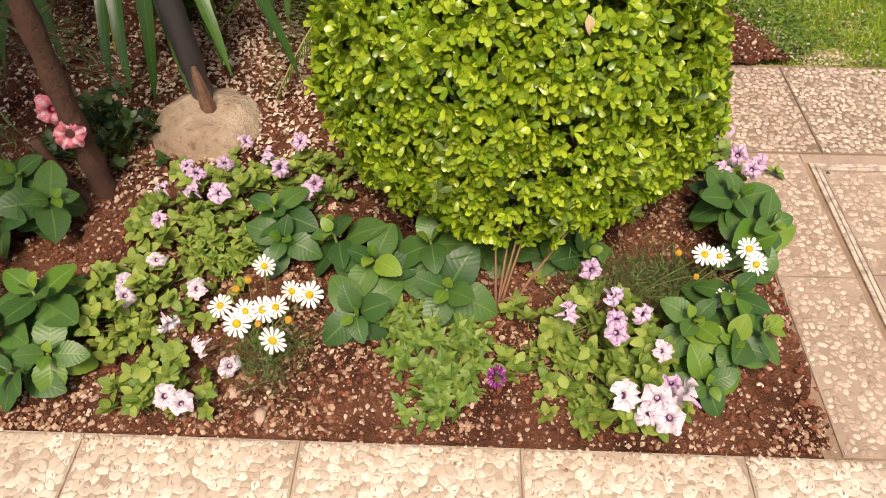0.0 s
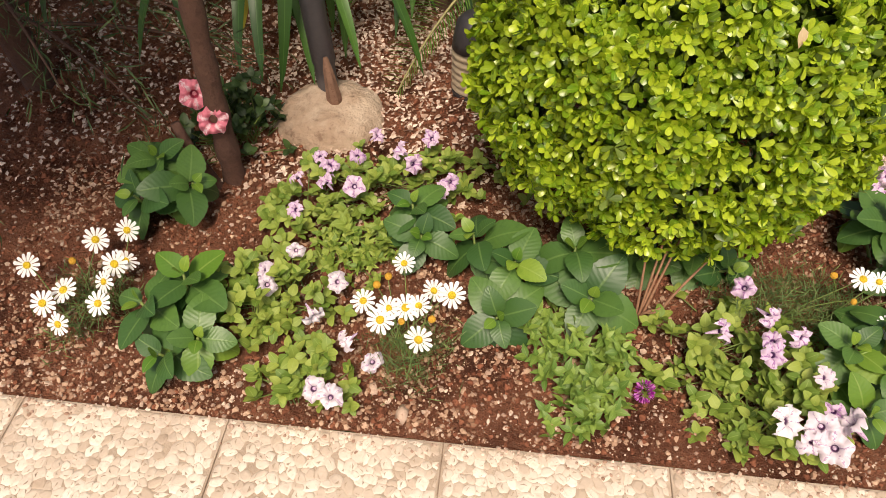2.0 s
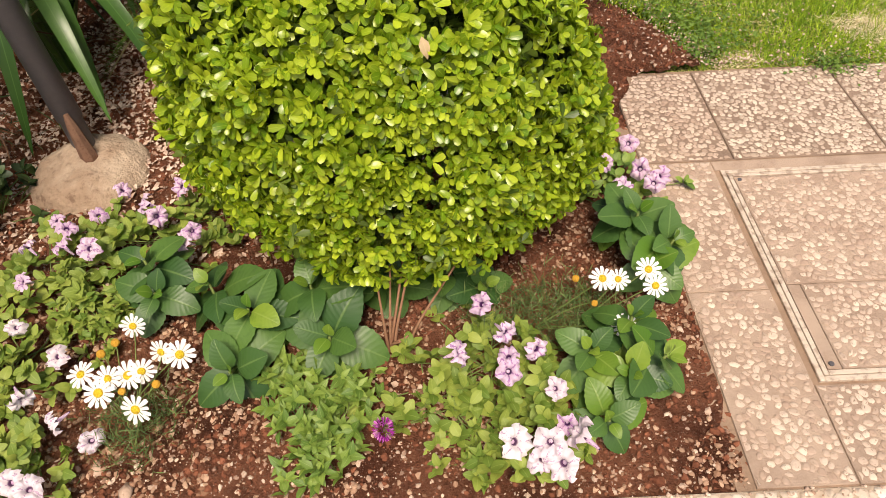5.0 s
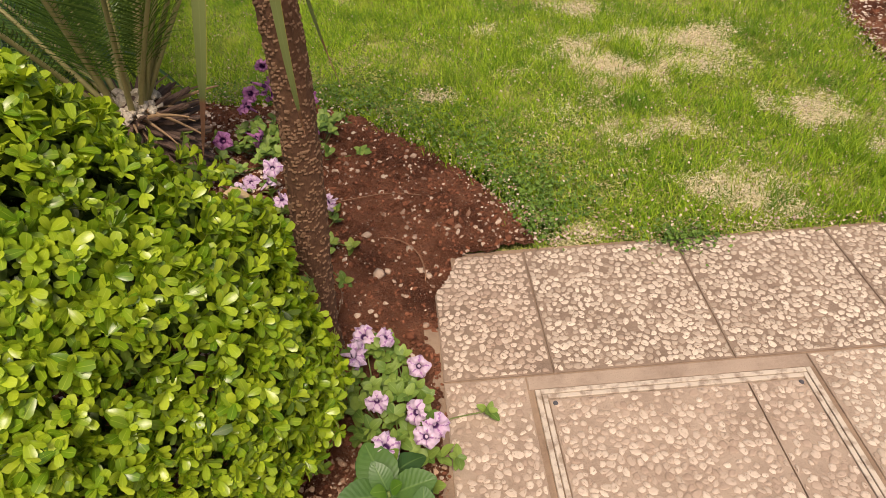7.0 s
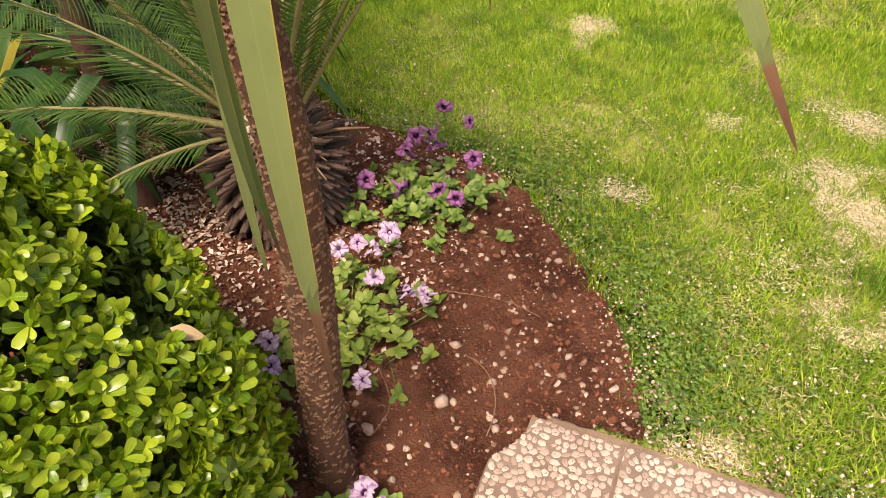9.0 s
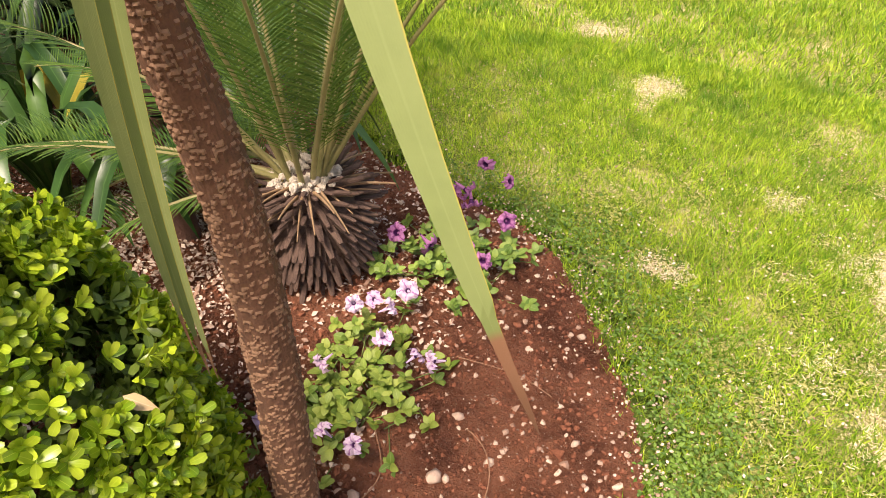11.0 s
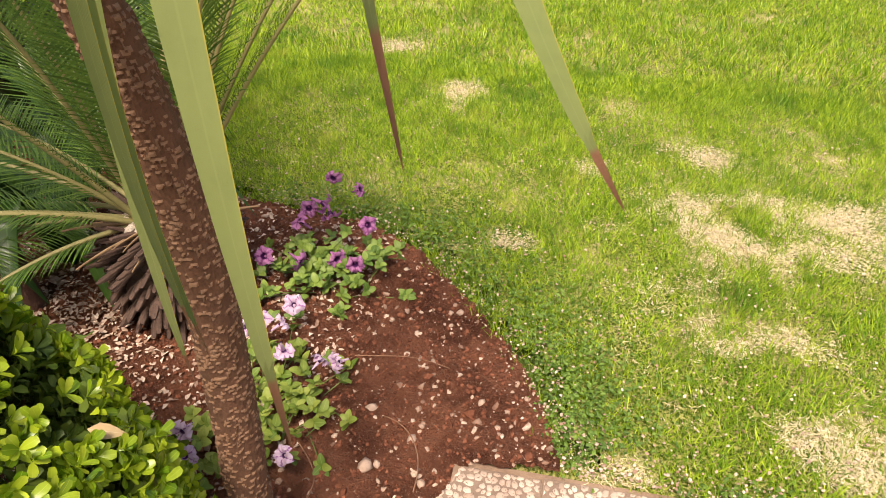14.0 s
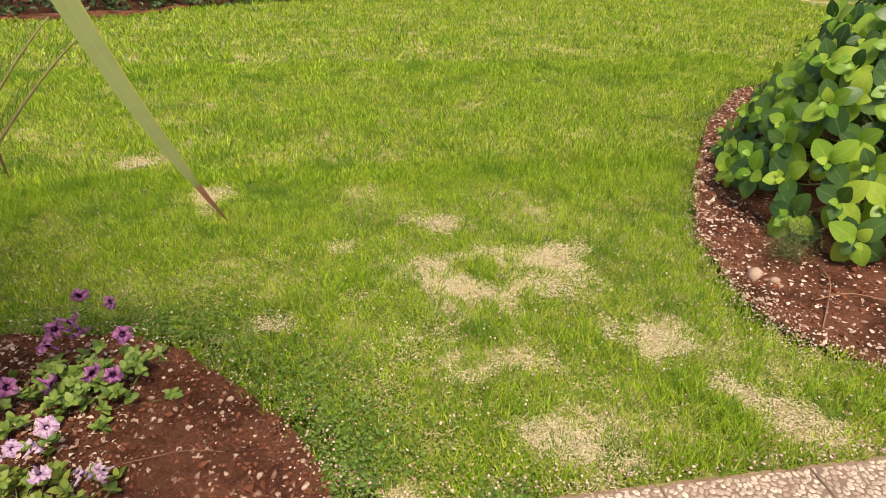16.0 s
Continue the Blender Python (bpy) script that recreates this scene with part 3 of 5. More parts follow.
strewn("soil_lumps", "larger lumps of red-brown soil", "soil lumps", clod, 700, -2.7, 0.14, -0.9, 1.5, BED, 0.012, 0.034, 0.7, seed=51)
strewn("bed_edge_gravel", "fine pale gravel along the edge of the bed", "gravel", pale_stone, 34000, -2.7, 0.14, -0.91, 1.6, BED, 0.0035, 0.015, 0.6, lambda x, y: np.clip(0.22 + np.exp(-(y + 0.87) / 0.1), 0, 1) * (y < -0.1) + 0.07 * (x > -0.35) * (y > 0.3) + 0.5 * np.exp(-((x + 1.62) ** 2 + (y + 0.5) ** 2) / 0.05), 21)
strewn("side_bed_clods", "crumbs of red-brown soil", "soil clods", clod, 5000, 1.7, 4.0, 0.6, 4.5, SIDE_BED, 0.008, 0.03, 0.8)
strewn("side_bed_chips", "pale dry chips on the soil by the lawn", "chips", litter, 45000, 1.68, 4.2, 0.6, 4.6, SIDE_BED, 0.006, 0.026, 0.3, lambda x, y: np.clip(np.exp(-(np.abs(x - np.interp(y, [0.7, 1.15, 1.8, 2.4, 3.5, 4.5], [1.95, 1.7, 1.79, 2.08, 2.76, 3.6])) / 0.3)), 0.05, 1), 31)
flakes = rng.uniform((-3.6, -0.3), (-0.5, 1.7), (52000, 2))
flakes = flakes[inside(BED, flakes[:, 0], flakes[:, 1]) & (rng.random(52000) < shade_litter(flakes[:, 0], flakes[:, 1]))]
s = scatter(leaf(1, 0.7, ovate, 2, 0.4, 0.3), random_turns(len(flakes), 0.45), np.column_stack([flakes, soil_height(flakes[:, 0], flakes[:, 1]) + 0.008]), 0.007 + 0.016 * rng.random(len(flakes)))
tagged(part("leaf_litter", mesh("leaf_litter", s[0], s[1], litter, s[2]), kind="stuff"), "pale dry flakes and leaf litter on dark soil", "leaf litter")

n = 800
x, y = rng.uniform(-2.9, 0.1, n), -0.917 - np.abs(rng.normal(0, 0.022, n))
s = scatter(lump(91, 0.5), random_turns(n, 0.5), np.column_stack([x, y, 0.002 + 0 * x]), 0.003 + 0.009 * rng.random(n) ** 2)
tagged(part("edge_grit", mesh("edge_grit", s[0], s[1], litter), kind="stuff"), "tan grit spilled from the bed onto the paving", "grit")

PEBBLE = [mesh("stone", *lump(40 + i, 0.6)[:2], pale_stone, smooth=True) for i in range(3)]
for i, (x, y, d) in enumerate([(-0.861, -0.655, 0.028), (-1.367, -0.87, 0.04), (-0.919, -0.572, 0.05), (-1.439, -0.818, 0.035), (-0.811, -0.851, 0.025), (-0.76, -0.651, 0.02), (-1.233, -0.639, 0.05),
                               (-1.68, -0.773, 0.03), (-0.249, 0.474, 0.034), (-0.213, 0.949, 0.03), (-0.336, 0.378, 0.045), (-0.369, 0.549, 0.035), (-0.208, 0.516, 0.02), (-0.223, 0.609, 0.022),
                               (-0.31, 0.39, 0.025), (-0.2, 0.36, 0.025), (-0.42, 0.84, 0.03), (-0.1, 0.62, 0.025), (-0.05, 0.55, 0.02), (1.844, 1.431, 0.09), (1.9, 1.38, 0.05), (1.75, 1.25, 0.04), (-0.46, 0.25, 0.04)]):
    tagged(part("stone", PEBBLE[i % 3], m=Matrix.Translation((x, y, d * 0.14)) @ Matrix.Rotation(i * 1.7, 4, "Z") @ Matrix.Diagonal((d, d, d, 1))), "pale rough stone lying on red soil", "stone", "stones on the soil")
for i, (pts, r) in enumerate([([(-0.33, 0.52, 0.015), (-0.25, 0.5, 0.03), (-0.2, 0.42, 0.028), (-0.21, 0.33, 0.012)], 0.0016), ([(-0.62, 0.5, 0.012), (-0.42, 0.33, 0.02), (-0.44, 0.24, 0.012)], 0.0016),
                              ([(-0.46, 0.7, 0.02), (-0.3, 0.73, 0.022), (-0.2, 0.71, 0.015)], 0.0014), ([(1.95, 1.2, 0.02), (2.1, 1.22, 0.04), (2.3, 1.1, 0.02)], 0.003), ([(1.85, 1.02, 0.02), (2.1, 1.3, 0.035), (2.15, 1.45, 0.02)], 0.003),
                              ([(-1.28, -0.06, 0.02), (-1.1, -0.2, 0.03), (-1.05, -0.3, 0.015)], 0.002), ([(-2.3, 0.35, 0.02), (-2.05, 0.25, 0.04), (-1.98, 0.12, 0.02)], 0.003)]):
    V, F, U = tube(bezier(pts[0], pts[1], pts[-2], pts[-1]), r, 5)
    tagged(part("twig", mesh("twig", V, F, twig, U, True)), "thin dry twig lying on the soil", "twig", "twigs on the soil")


# ---- clipped shrub ----
CENTRE, HALF, PLAN, POWER = np.array((-0.866, -0.198, 0.515)), np.array((0.428, 0.352, 0.455)), 2.1, 2.35
HOLLOW = np.array((-0.573, 0.018, 0.676))
shrub = thing("clipped_shrub", "dense clipped shrub with glossy yellow-green leaves", "shrub", (CENTRE[0], CENTRE[1], 0))


def on_shrub(n, depth, lift):
    d = unit(rng.normal(0, 1, (n, 3)))
    q = np.abs(d / HALF)
    rho = (q[:, 0] ** PLAN + q[:, 1] ** PLAN) ** (1 / PLAN)
    r = (rho ** POWER + q[:, 2] ** POWER) ** (-1 / POWER)
    p = d * r[:, None]
    q, rho = q * r[:, None], rho * r
    g = np.sign(p) / HALF * np.column_stack([rho ** (POWER - PLAN) * q[:, 0] ** (PLAN - 1), rho ** (POWER - PLAN) * q[:, 1] ** (PLAN - 1), q[:, 2] ** (POWER - 1)])
    g = unit(g)
    w = np.array([noise.noise(tuple(q * 6)) for q in p]) * 0.04 + np.array([noise.noise(tuple(q * 19 + 5)) for q in p]) * 0.022
    v = p[:, 2] / HALF[2]
    girth = 1 - 0.466 * np.clip(v, 0, 1) ** 1.5 + 0.349 * np.clip(-v, 0, 1) ** 1.5
    p = p * np.column_stack([girth, girth, np.ones(n)]) - np.outer(v, (0.065, 0, 0))
    p = p + g * (w - depth * rng.random(n))[:, None] + CENTRE
    # the worn hollow on the tree's side carries few young leaves
    lost = (np.linalg.norm(p - HOLLOW, axis=1) < 0.12 + 0.05 * w / 0.04) & (rng.random(n) < 0.9) & (depth < 0.05)
    keep = ~lost & (p[:, 2] > 0.19)
    return p[keep] - (CENTRE[0], CENTRE[1], 0), unit(g + rng.normal(0, lift, (n, 3)) + (0, 0, 0.3))[keep]


def rosettes(P, axis, per, size, shape, low, high):
    n = len(P)
    side = unit(np.cross(axis, rng.normal(0, 1, (n, 3))))
    other = np.cross(axis, side)
    sets = []
    for j in range(per):
        a = j * 2.39996 + rng.normal(0, 0.25, n)
        e = rng.uniform(low, high, n) * (1 - 0.35 * j / per)
        along = np.sin(e)[:, None] * (np.cos(a)[:, None] * side + np.sin(a)[:, None] * other) + np.cos(e)[:, None] * axis
        at = P - axis * (0.012 * (1 - j / per))[..., None] if np.ndim(size) else P - axis * 0.010 * (1 - j / per)
        sets.append(scatter(shape, frames_of(along, axis), at, size * (0.75 + 0.5 * rng.random(n))))
    return joined(sets)


BOXLEAF, OLDLEAF = leaf(1, 0.5, spoon, 3, 0.22, 0.25), leaf(1, 0.5, spoon, 2, 0.2, 0.25)
P, A = on_shrub(6600, 0.04, 0.4)
V, F, U = rosettes(P, A, 6, 0.0235, BOXLEAF, 0.35, 1.25)
part("foliage", mesh("foliage", V, F, box_leaf, U, True), shrub, "glossy yellow-green young leaves", kind="stuff")
# deeper layer of older leaves; its dark colour puts shade between the rosettes
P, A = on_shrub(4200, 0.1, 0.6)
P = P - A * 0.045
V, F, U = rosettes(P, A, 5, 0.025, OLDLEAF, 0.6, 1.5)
part("inner_foliage", mesh("inner_foliage", V, F, box_old_shaded, U, True), shrub, "older dull green leaves inside, coloured darker for shade", kind="stuff")
for i in range(14):
    a = i * 2.4
    foot = (0.03 * math.cos(a), 0.05 + 0.04 * math.sin(a), -0.02)
    top = (0.3 * math.cos(a) * (0.5 + 0.5 * rng.random()), 0.02 + 0.24 * math.sin(a), 0.5 + 0.2 * rng.random())
    V, F, U = tube(bezier(foot, (foot[0] * 1.5, foot[1], 0.15), (top[0] * 0.7, top[1] * 0.7, 0.25), top), np.linspace(0.009, 0.003, 12), 6)
    part("branch", mesh("branch", V, F, rot_wood, U, True), shrub)
# pruned pale suckers in front of the shrub
sucker = thing("cut_stems", "bare pale cut stems rising from the soil", "dead stems", (-0.876, -0.578, 0))
for i, (dx, dy, dz) in enumerate([(-0.01, 0.05, 0.2), (0.02, 0.06, 0.22), (0.06, 0.08, 0.22), (0.05, 0.1, 0.24), (0.03, -0.02, 0.07), (0.045, 0.0, 0.06), (0.16, 0.09, 0.2)]):
    V, F, U = tube(bezier((0.006 * (i % 3) + (0.05 if i == 6 else 0), 0, -0.01), (dx * 0.2, 0, 0.06), (dx * 0.7, dy * 0.6, dz * 0.6), (dx, dy, dz)), np.linspace(0.004, 0.0022, 12), 6)
    part("stem", mesh("stem", V, F, twig, U, True), sucker)
DRY = leaf(1, 0.42, lance, 5, 0.3, 0.3)
for i, (p, al, L, lab) in enumerate([((-0.765, -0.496, 0.708), (0.25, -0.3, -0.85), 0.04, "pale dry leaf caught in the clipped shrub"), ((-0.53, -0.062, 0.628), (0.9, 0.25, -0.3), 0.05, "curled brown dry leaf caught in the clipped shrub")]):
    R = Matrix(frames_of(np.array([al]), np.array([(0, -0.6, 0.8)]))[0].tolist()).to_4x4()
    tagged(part("dry_leaf", mesh("dry_leaf", DRY[0] * L, DRY[1], dry_leaf, DRY[2], True), m=Matrix.Translation(p) @ R), lab, "dead leaf")


# ---- sword-leaved tree beside the paving ----
def trunk_at(z):
    return np.array((-0.469 + 0.0535 * z + 0.094 * z ** 2 - 0.095 * min(z, 1.2) ** 3, 0.127 - 0.128 * z + 0.217 * z ** 2 - 0.147 * min(z, 1.2) ** 3 - 0.25 * max(z - 1.2, 0), z))


tree = thing("dragon_tree", "slender tree with scaly brown trunk and drooping sword leaves", "tree", (-0.468, 0.125, 0))
origin = Vector((-0.468, 0.125, 0))
rows_n, around = 640, 96
zz = np.linspace(-0.03, 1.75, rows_n)
axis = np.array([trunk_at(z) for z in zz]) - np.array(origin)
ang = np.linspace(0, 2 * np.pi, around, endpoint=False)
V = np.zeros((rows_n, around, 3))
scale_mask = np.zeros((rows_n, around), bool)
wob = np.array([[noise.noise((math.cos(a) * 2.2, math.sin(a) * 2.2, z * 14)) for a in ang] for z in zz])
fine = np.array([[noise.noise((math.cos(a) * 9, math.sin(a) * 9, z * 60)) for a in ang] for z in zz])
for i, z in enumerate(zz):
    h = (z + 0.006 * wob[i] + 0.0015 * fine[i]) / 0.0078
    row = np.floor(h)
    u = ang / 6.2832 * 19 + np.modf(row * 0.371)[0] + 0.5 * wob[i]
    keep = np.modf(np.sin((np.floor(u) % 19) * 12.9898 + row * 78.233) * 43758.5)[0]
    m = (np.abs(h - row - 0.5) < 0.24 + 0.3 * fine[i]) & (np.abs(np.modf(np.abs(u))[0] - 0.5) < 0.36 + 0.3 * fine[i]) & (np.abs(keep) > 0.78 - 0.42 * min(max(z, 0) / 0.7, 1))
    scale_mask[i] = m
    r = 0.0395 + 0.008 * max(0, 0.12 - z) / 0.12 - 0.009 * min(z, 1.3) + 0.0022 * wob[i] + np.where(m, 0.0019, 0) + 0.0012 * fine[i]
    V[i] = axis[i] + np.stack([r * np.cos(ang), r * np.sin(ang), 0 * ang], 1)
i, j = np.meshgrid(np.arange(rows_n - 1), np.arange(around), indexing="ij")
F = np.stack([i * around + j, i * around + (j + 1) % around, (i + 1) * around + (j + 1) % around, (i + 1) * around + j], -1).reshape(-1, 4)
part("trunk", mesh("trunk", V, F, [bark_groove, bark_scale], smooth=False, pick=(~scale_mask[:-1].ravel()) * 0 + scale_mask[:-1].ravel()), tree, "brown trunk covered in small raised bark scales")


def sword_leaf(points, width, parent, material=sword, fold=0.12, name="leaf", flip=(0.5, -0.8, 0.2), label=""):
    P = np.array(points)
    n = len(P)
    run = np.concatenate([[0], np.cumsum(np.linalg.norm(np.diff(P, axis=0), axis=1))])
    even = np.concatenate([np.linspace(0, 0.85, n // 2, endpoint=False), np.linspace(0.85, 1, n - n // 2)])
    P = np.stack([np.interp(even * run[-1], run, P[:, c]) for c in range(3)], 1)
    D = unit(np.gradient(P, axis=0))
    X = unit(np.cross(D, unit(np.array(flip))))
    Z = np.cross(X, D)
    v = even
    w = width / 2 * np.clip(np.minimum(1, 0.55 + v * 2), 0, 1) * np.where(v < 0.6, 1 - 0.1 * v, 0.94 * ((1 - v) / 0.4) ** 0.62 * np.where(v > 0.95, 0.75, 1.0) + 0.01)
    V = np.stack([P - X * w[:, None] + Z * (fold * w)[:, None], P, P + X * w[:, None] + Z * (fold * w)[:, None]], 1)
    U = np.stack([np.stack([np.full(n, s), v], 1) for s in (0.0, 0.5, 1.0)], 1)
    F = [(3 * i + c, 3 * i + c + 1, 3 * i + c + 4, 3 * i + c + 3) for i in range(n - 1) for c in (0, 1)]
    return part(name, mesh(name, V, F, material, U.reshape(-1, 2), True), parent, label)


top = trunk_at(1.74) - np.array(origin)
for tip, way, width, flip in [((-0.098, -0.312, 1.03), (-0.13, 0.07, 0.98), 0.027, (0.3, -0.9, 0.2)), ((0.059, -0.185, 1.115), (-0.62, 0.14, 0.9), 0.029, (0.3, -0.9, 0.2)),
                              ((-0.023, -0.35, 1.222), (-0.31, 0.42, 0.95), 0.016, (0.3, -0.9, 0.2)), ((-0.318, -0.066, 0.80), (-0.3, 0.12, 0.95), 0.026, (0.9, -0.2, 0.2)),
                              ((-0.325, -0.07, 0.83), (-0.26, 0.1, 0.95), 0.02, (0.8, -0.5, 0.2)), ((-0.392, -0.012, 0.69), (-0.06, -0.02, 0.98), 0.026, (0.2, -0.9, 0.2)), ((-0.4, -0.464, 0.951), (0.2, 0.25, 0.93), 0.026, (0.2, -0.9, 0.2))]:
    tip, way = np.array(tip) - np.array(origin), np.array(way)
    out = (tip - top) * (1, 1, 0)
    sword_leaf(bezier(top, top + out * 0.55 + (0, 0, 0.3), tip + way * 0.5, tip, 48), width, tree, flip=flip, label="long drooping green sword leaf with a brown dry tip")
for i in range(16):
    a, e = i * 2.4, 0.35 + 0.05 * i
    d = np.array((math.cos(a) * math.sin(e), math.sin(a) * math.sin(e), math.cos(e)))
    sword_leaf(bezier(top - (0, 0, 0.02), top + d * 0.2, top + d * 0.45, top + d * 0.65 - (0, 0, 0.06), 14), 0.034, tree)


# ---- cycad ----
def cycad_frond(length, pairs, droop, dry=0.0):
    """A feather frond along +y, curving down; midrib and leaflets."""
    spine = bezier((0, 0, 0), (0, length * 0.35, 0), (0, length * 0.75, -droop * 0.25), (0, length, -droop), 24)
    rib = tube(spine, np.linspace(0.009, 0.002, 24), 6)
    P, D = [], []
    for i in range(pairs):
        v = 0.14 + 0.85 * i / pairs
        k = v * 23
        p = spine[int(k)] * (1 - k % 1) + spine[min(int(k) + 1, 23)] * (k % 1)
        L = 0.16 * (math.sin(math.pi * (0.12 + 0.83 * v)) ** 0.8)
        for s in (-1, 1):
            P.append(p), D.append((s * 0.86, 0.5 + 0.25 * v, 0.32 + rng.normal(0, 0.05), L * (0.92 + 0.16 * rng.random())))
    D = np.array(D)
    V, F, U = scatter(leaf(1, 0.034, lance, 4, 0.3, 0.28), frames_of(D[:, :3], np.tile((0, 0, 1), (len(D), 1))), np.array(P), D[:, 3])
    return rib, (V, F, U)


CYC = np.array((-1.03, 0.83, 0.0))
cycad = thing("cycad", "cycad with stiff dark feather fronds on a shaggy stump", "cycad", CYC)
FRONDS = []
for L, dr in ((0.95, 0.12), (0.85, 0.3), (0.75, 0.45)):
    r, l = cycad_frond(L, 76, dr)
    FRONDS.append((mesh("frond", r[0], r[1], cyc_rib, r[2], True), mesh("leaflets", l[0], l[1], cyc_leaf, l[2], True)))
prof = [(0.0, 0.11), (0.06, 0.145), (0.15, 0.15), (0.24, 0.13), (0.30, 0.085), (0.34, 0.03)]
V, F, U = tube([(0, 0, z) for z, r in prof], [r for z, r in prof], 18)
part("stump", mesh("stump", V, F, cyc_base, U, True), cycad, "dark stump of the cycad")
V, F, U = tube([(0, 0, 0.28), (0, 0, 0.315), (0, 0, 0.335), (0, 0, 0.34)], (0.085, 0.07, 0.04, 0.01), 24)
V[:, :2] += 0.012 * np.stack([np.sin(V[:, 1] * 160), np.cos(V[:, 0] * 170)], 1)
part("crown_wool", mesh("crown_wool", V, F, wool, U, True), cycad, "pale woolly crown between the frond bases")
spike = tube([(0, 0, 0), (0, 0.03, 0.003), (0, 0.062, -0.002), (0, 0.07, -0.003)], (0.009, 0.0085, 0.006, 0.004), 6)
spike = mesh("leaf_base", spike[0] * (1.05, 0.9, 0.75), spike[1], cyc_base, spike[2])
for i in range(290):
    a, z = i * 2.39996, 0.03 + 0.275 * (i / 290) ** 0.9
    r = np.interp(z, [p[0] for p in prof], [p[1] for p in prof]) - 0.012
    e = -0.95 + 1.5 * (z / 0.3) ** 1.5 + rng.normal(0, 0.12)
    d = np.array([(math.cos(a) * math.cos(e), math.sin(a) * math.cos(e), math.sin(e))])
    R = Matrix(frames_of(d, np.array([(0, 0, 1.0)]))[0].tolist()).to_4x4()
    g = 0.8 + 0.6 * rng.random()
    part("leaf_base", spike, cycad, m=Matrix.Translation((r * math.cos(a), r * math.sin(a), z)) @ R @ Matrix.Diagonal((g, g * (0.9 if z < 0.2 else 1.3), g, 1)))
# dry stubs of old fronds round the crown
STUB = tube(bezier((0, 0, 0), (0, 0.35, 0.02), (0, 0.7, -0.02), (0, 1, -0.1), 8), np.linspace(0.04, 0.014, 8), 6)
STUB = mesh("frond_stub", STUB[0], STUB[1], dry_stub, STUB[2], True)
for i in range(34):
    a, e, L = i * 2.39996, rng.uniform(-0.25, 0.45), rng.uniform(0.09, 0.2)
    d = np.array([(math.cos(a) * math.cos(e), math.sin(a) * math.cos(e), math.sin(e))])
    R = Matrix(frames_of(d, np.array([(0, 0, 1.0)]))[0].tolist()).to_4x4()
    part("frond_stub", STUB, cycad, "dry straw-coloured stub of an old frond", Matrix.Translation((0.07 * math.cos(a), 0.07 * math.sin(a), rng.uniform(0.26, 0.32))) @ R @ Matrix.Diagonal((L * 0.7, L, L, 1)))
for i in range(64):
    a, r = i * 2.39996, 0.1 * math.sqrt((i + 0.5) / 64)
    W3 = lump(300 + i % 4, 0.7)
    part("wool_tuft", mesh("wool_tuft", W3[0] * (0.022 + 0.014 * (i % 3) / 2), W3[1], wool), cycad, m=Matrix.Translation((r * math.cos(a), r * math.sin(a), 0.345 - 0.25 * r + rng.uniform(-0.01, 0.012))) @ Matrix.Rotation(a, 4, "Z"))
for a, e, k in [(12, 60, 0), (55, 68, 0), (95, 72, 0), (130, 60, 0), (168, 55, 0), (205, 50, 1), (240, 62, 0), (275, 74, 0), (300, 68, 0), (335, 66, 0), (35, 78, 0), (150, 78, 0), (5, 70, 0), (350, 76, 0), (25, 64, 0),
                (255, 80, 0), (185, 30, 1), (215, 22, 1), (165, 24, 1), (140, 36, 1), (235, 34, 1), (200, 10, 2), (178, 8, 2), (225, 8, 2), (110, 45, 1)]:
    a, e = radians(a + rng.normal(0, 4)), radians(e)
    d = np.array([(math.cos(a) * math.cos(e), math.sin(a) * math.cos(e), math.sin(e))])
    R = Matrix(frames_of(d, np.array([(-math.cos(a), -math.sin(a), 1.2)]))[0].tolist()).to_4x4()
    f = part("frond", FRONDS[k][0], cycad, m=Matrix.Translation((0.05 * math.cos(a), 0.05 * math.sin(a), 0.31)) @ R)
    part("leaflet_row", FRONDS[k][1], f, kind="stuff")


# ---- plants of the bed ----
HYD = [leaf(1, 0.72, lambda v: 0.5 * ovate(v) + 0.5 * pointed(v), 16, 0.1, d, 0.06) for d in (0.15, 0.3, 0.45)]
HYD_MESH = [[mesh("leaf", h[0], h[1], m, h[2], True) for h in HYD] for m in (hyd_leaf, hyd_young, hyd_lime)]


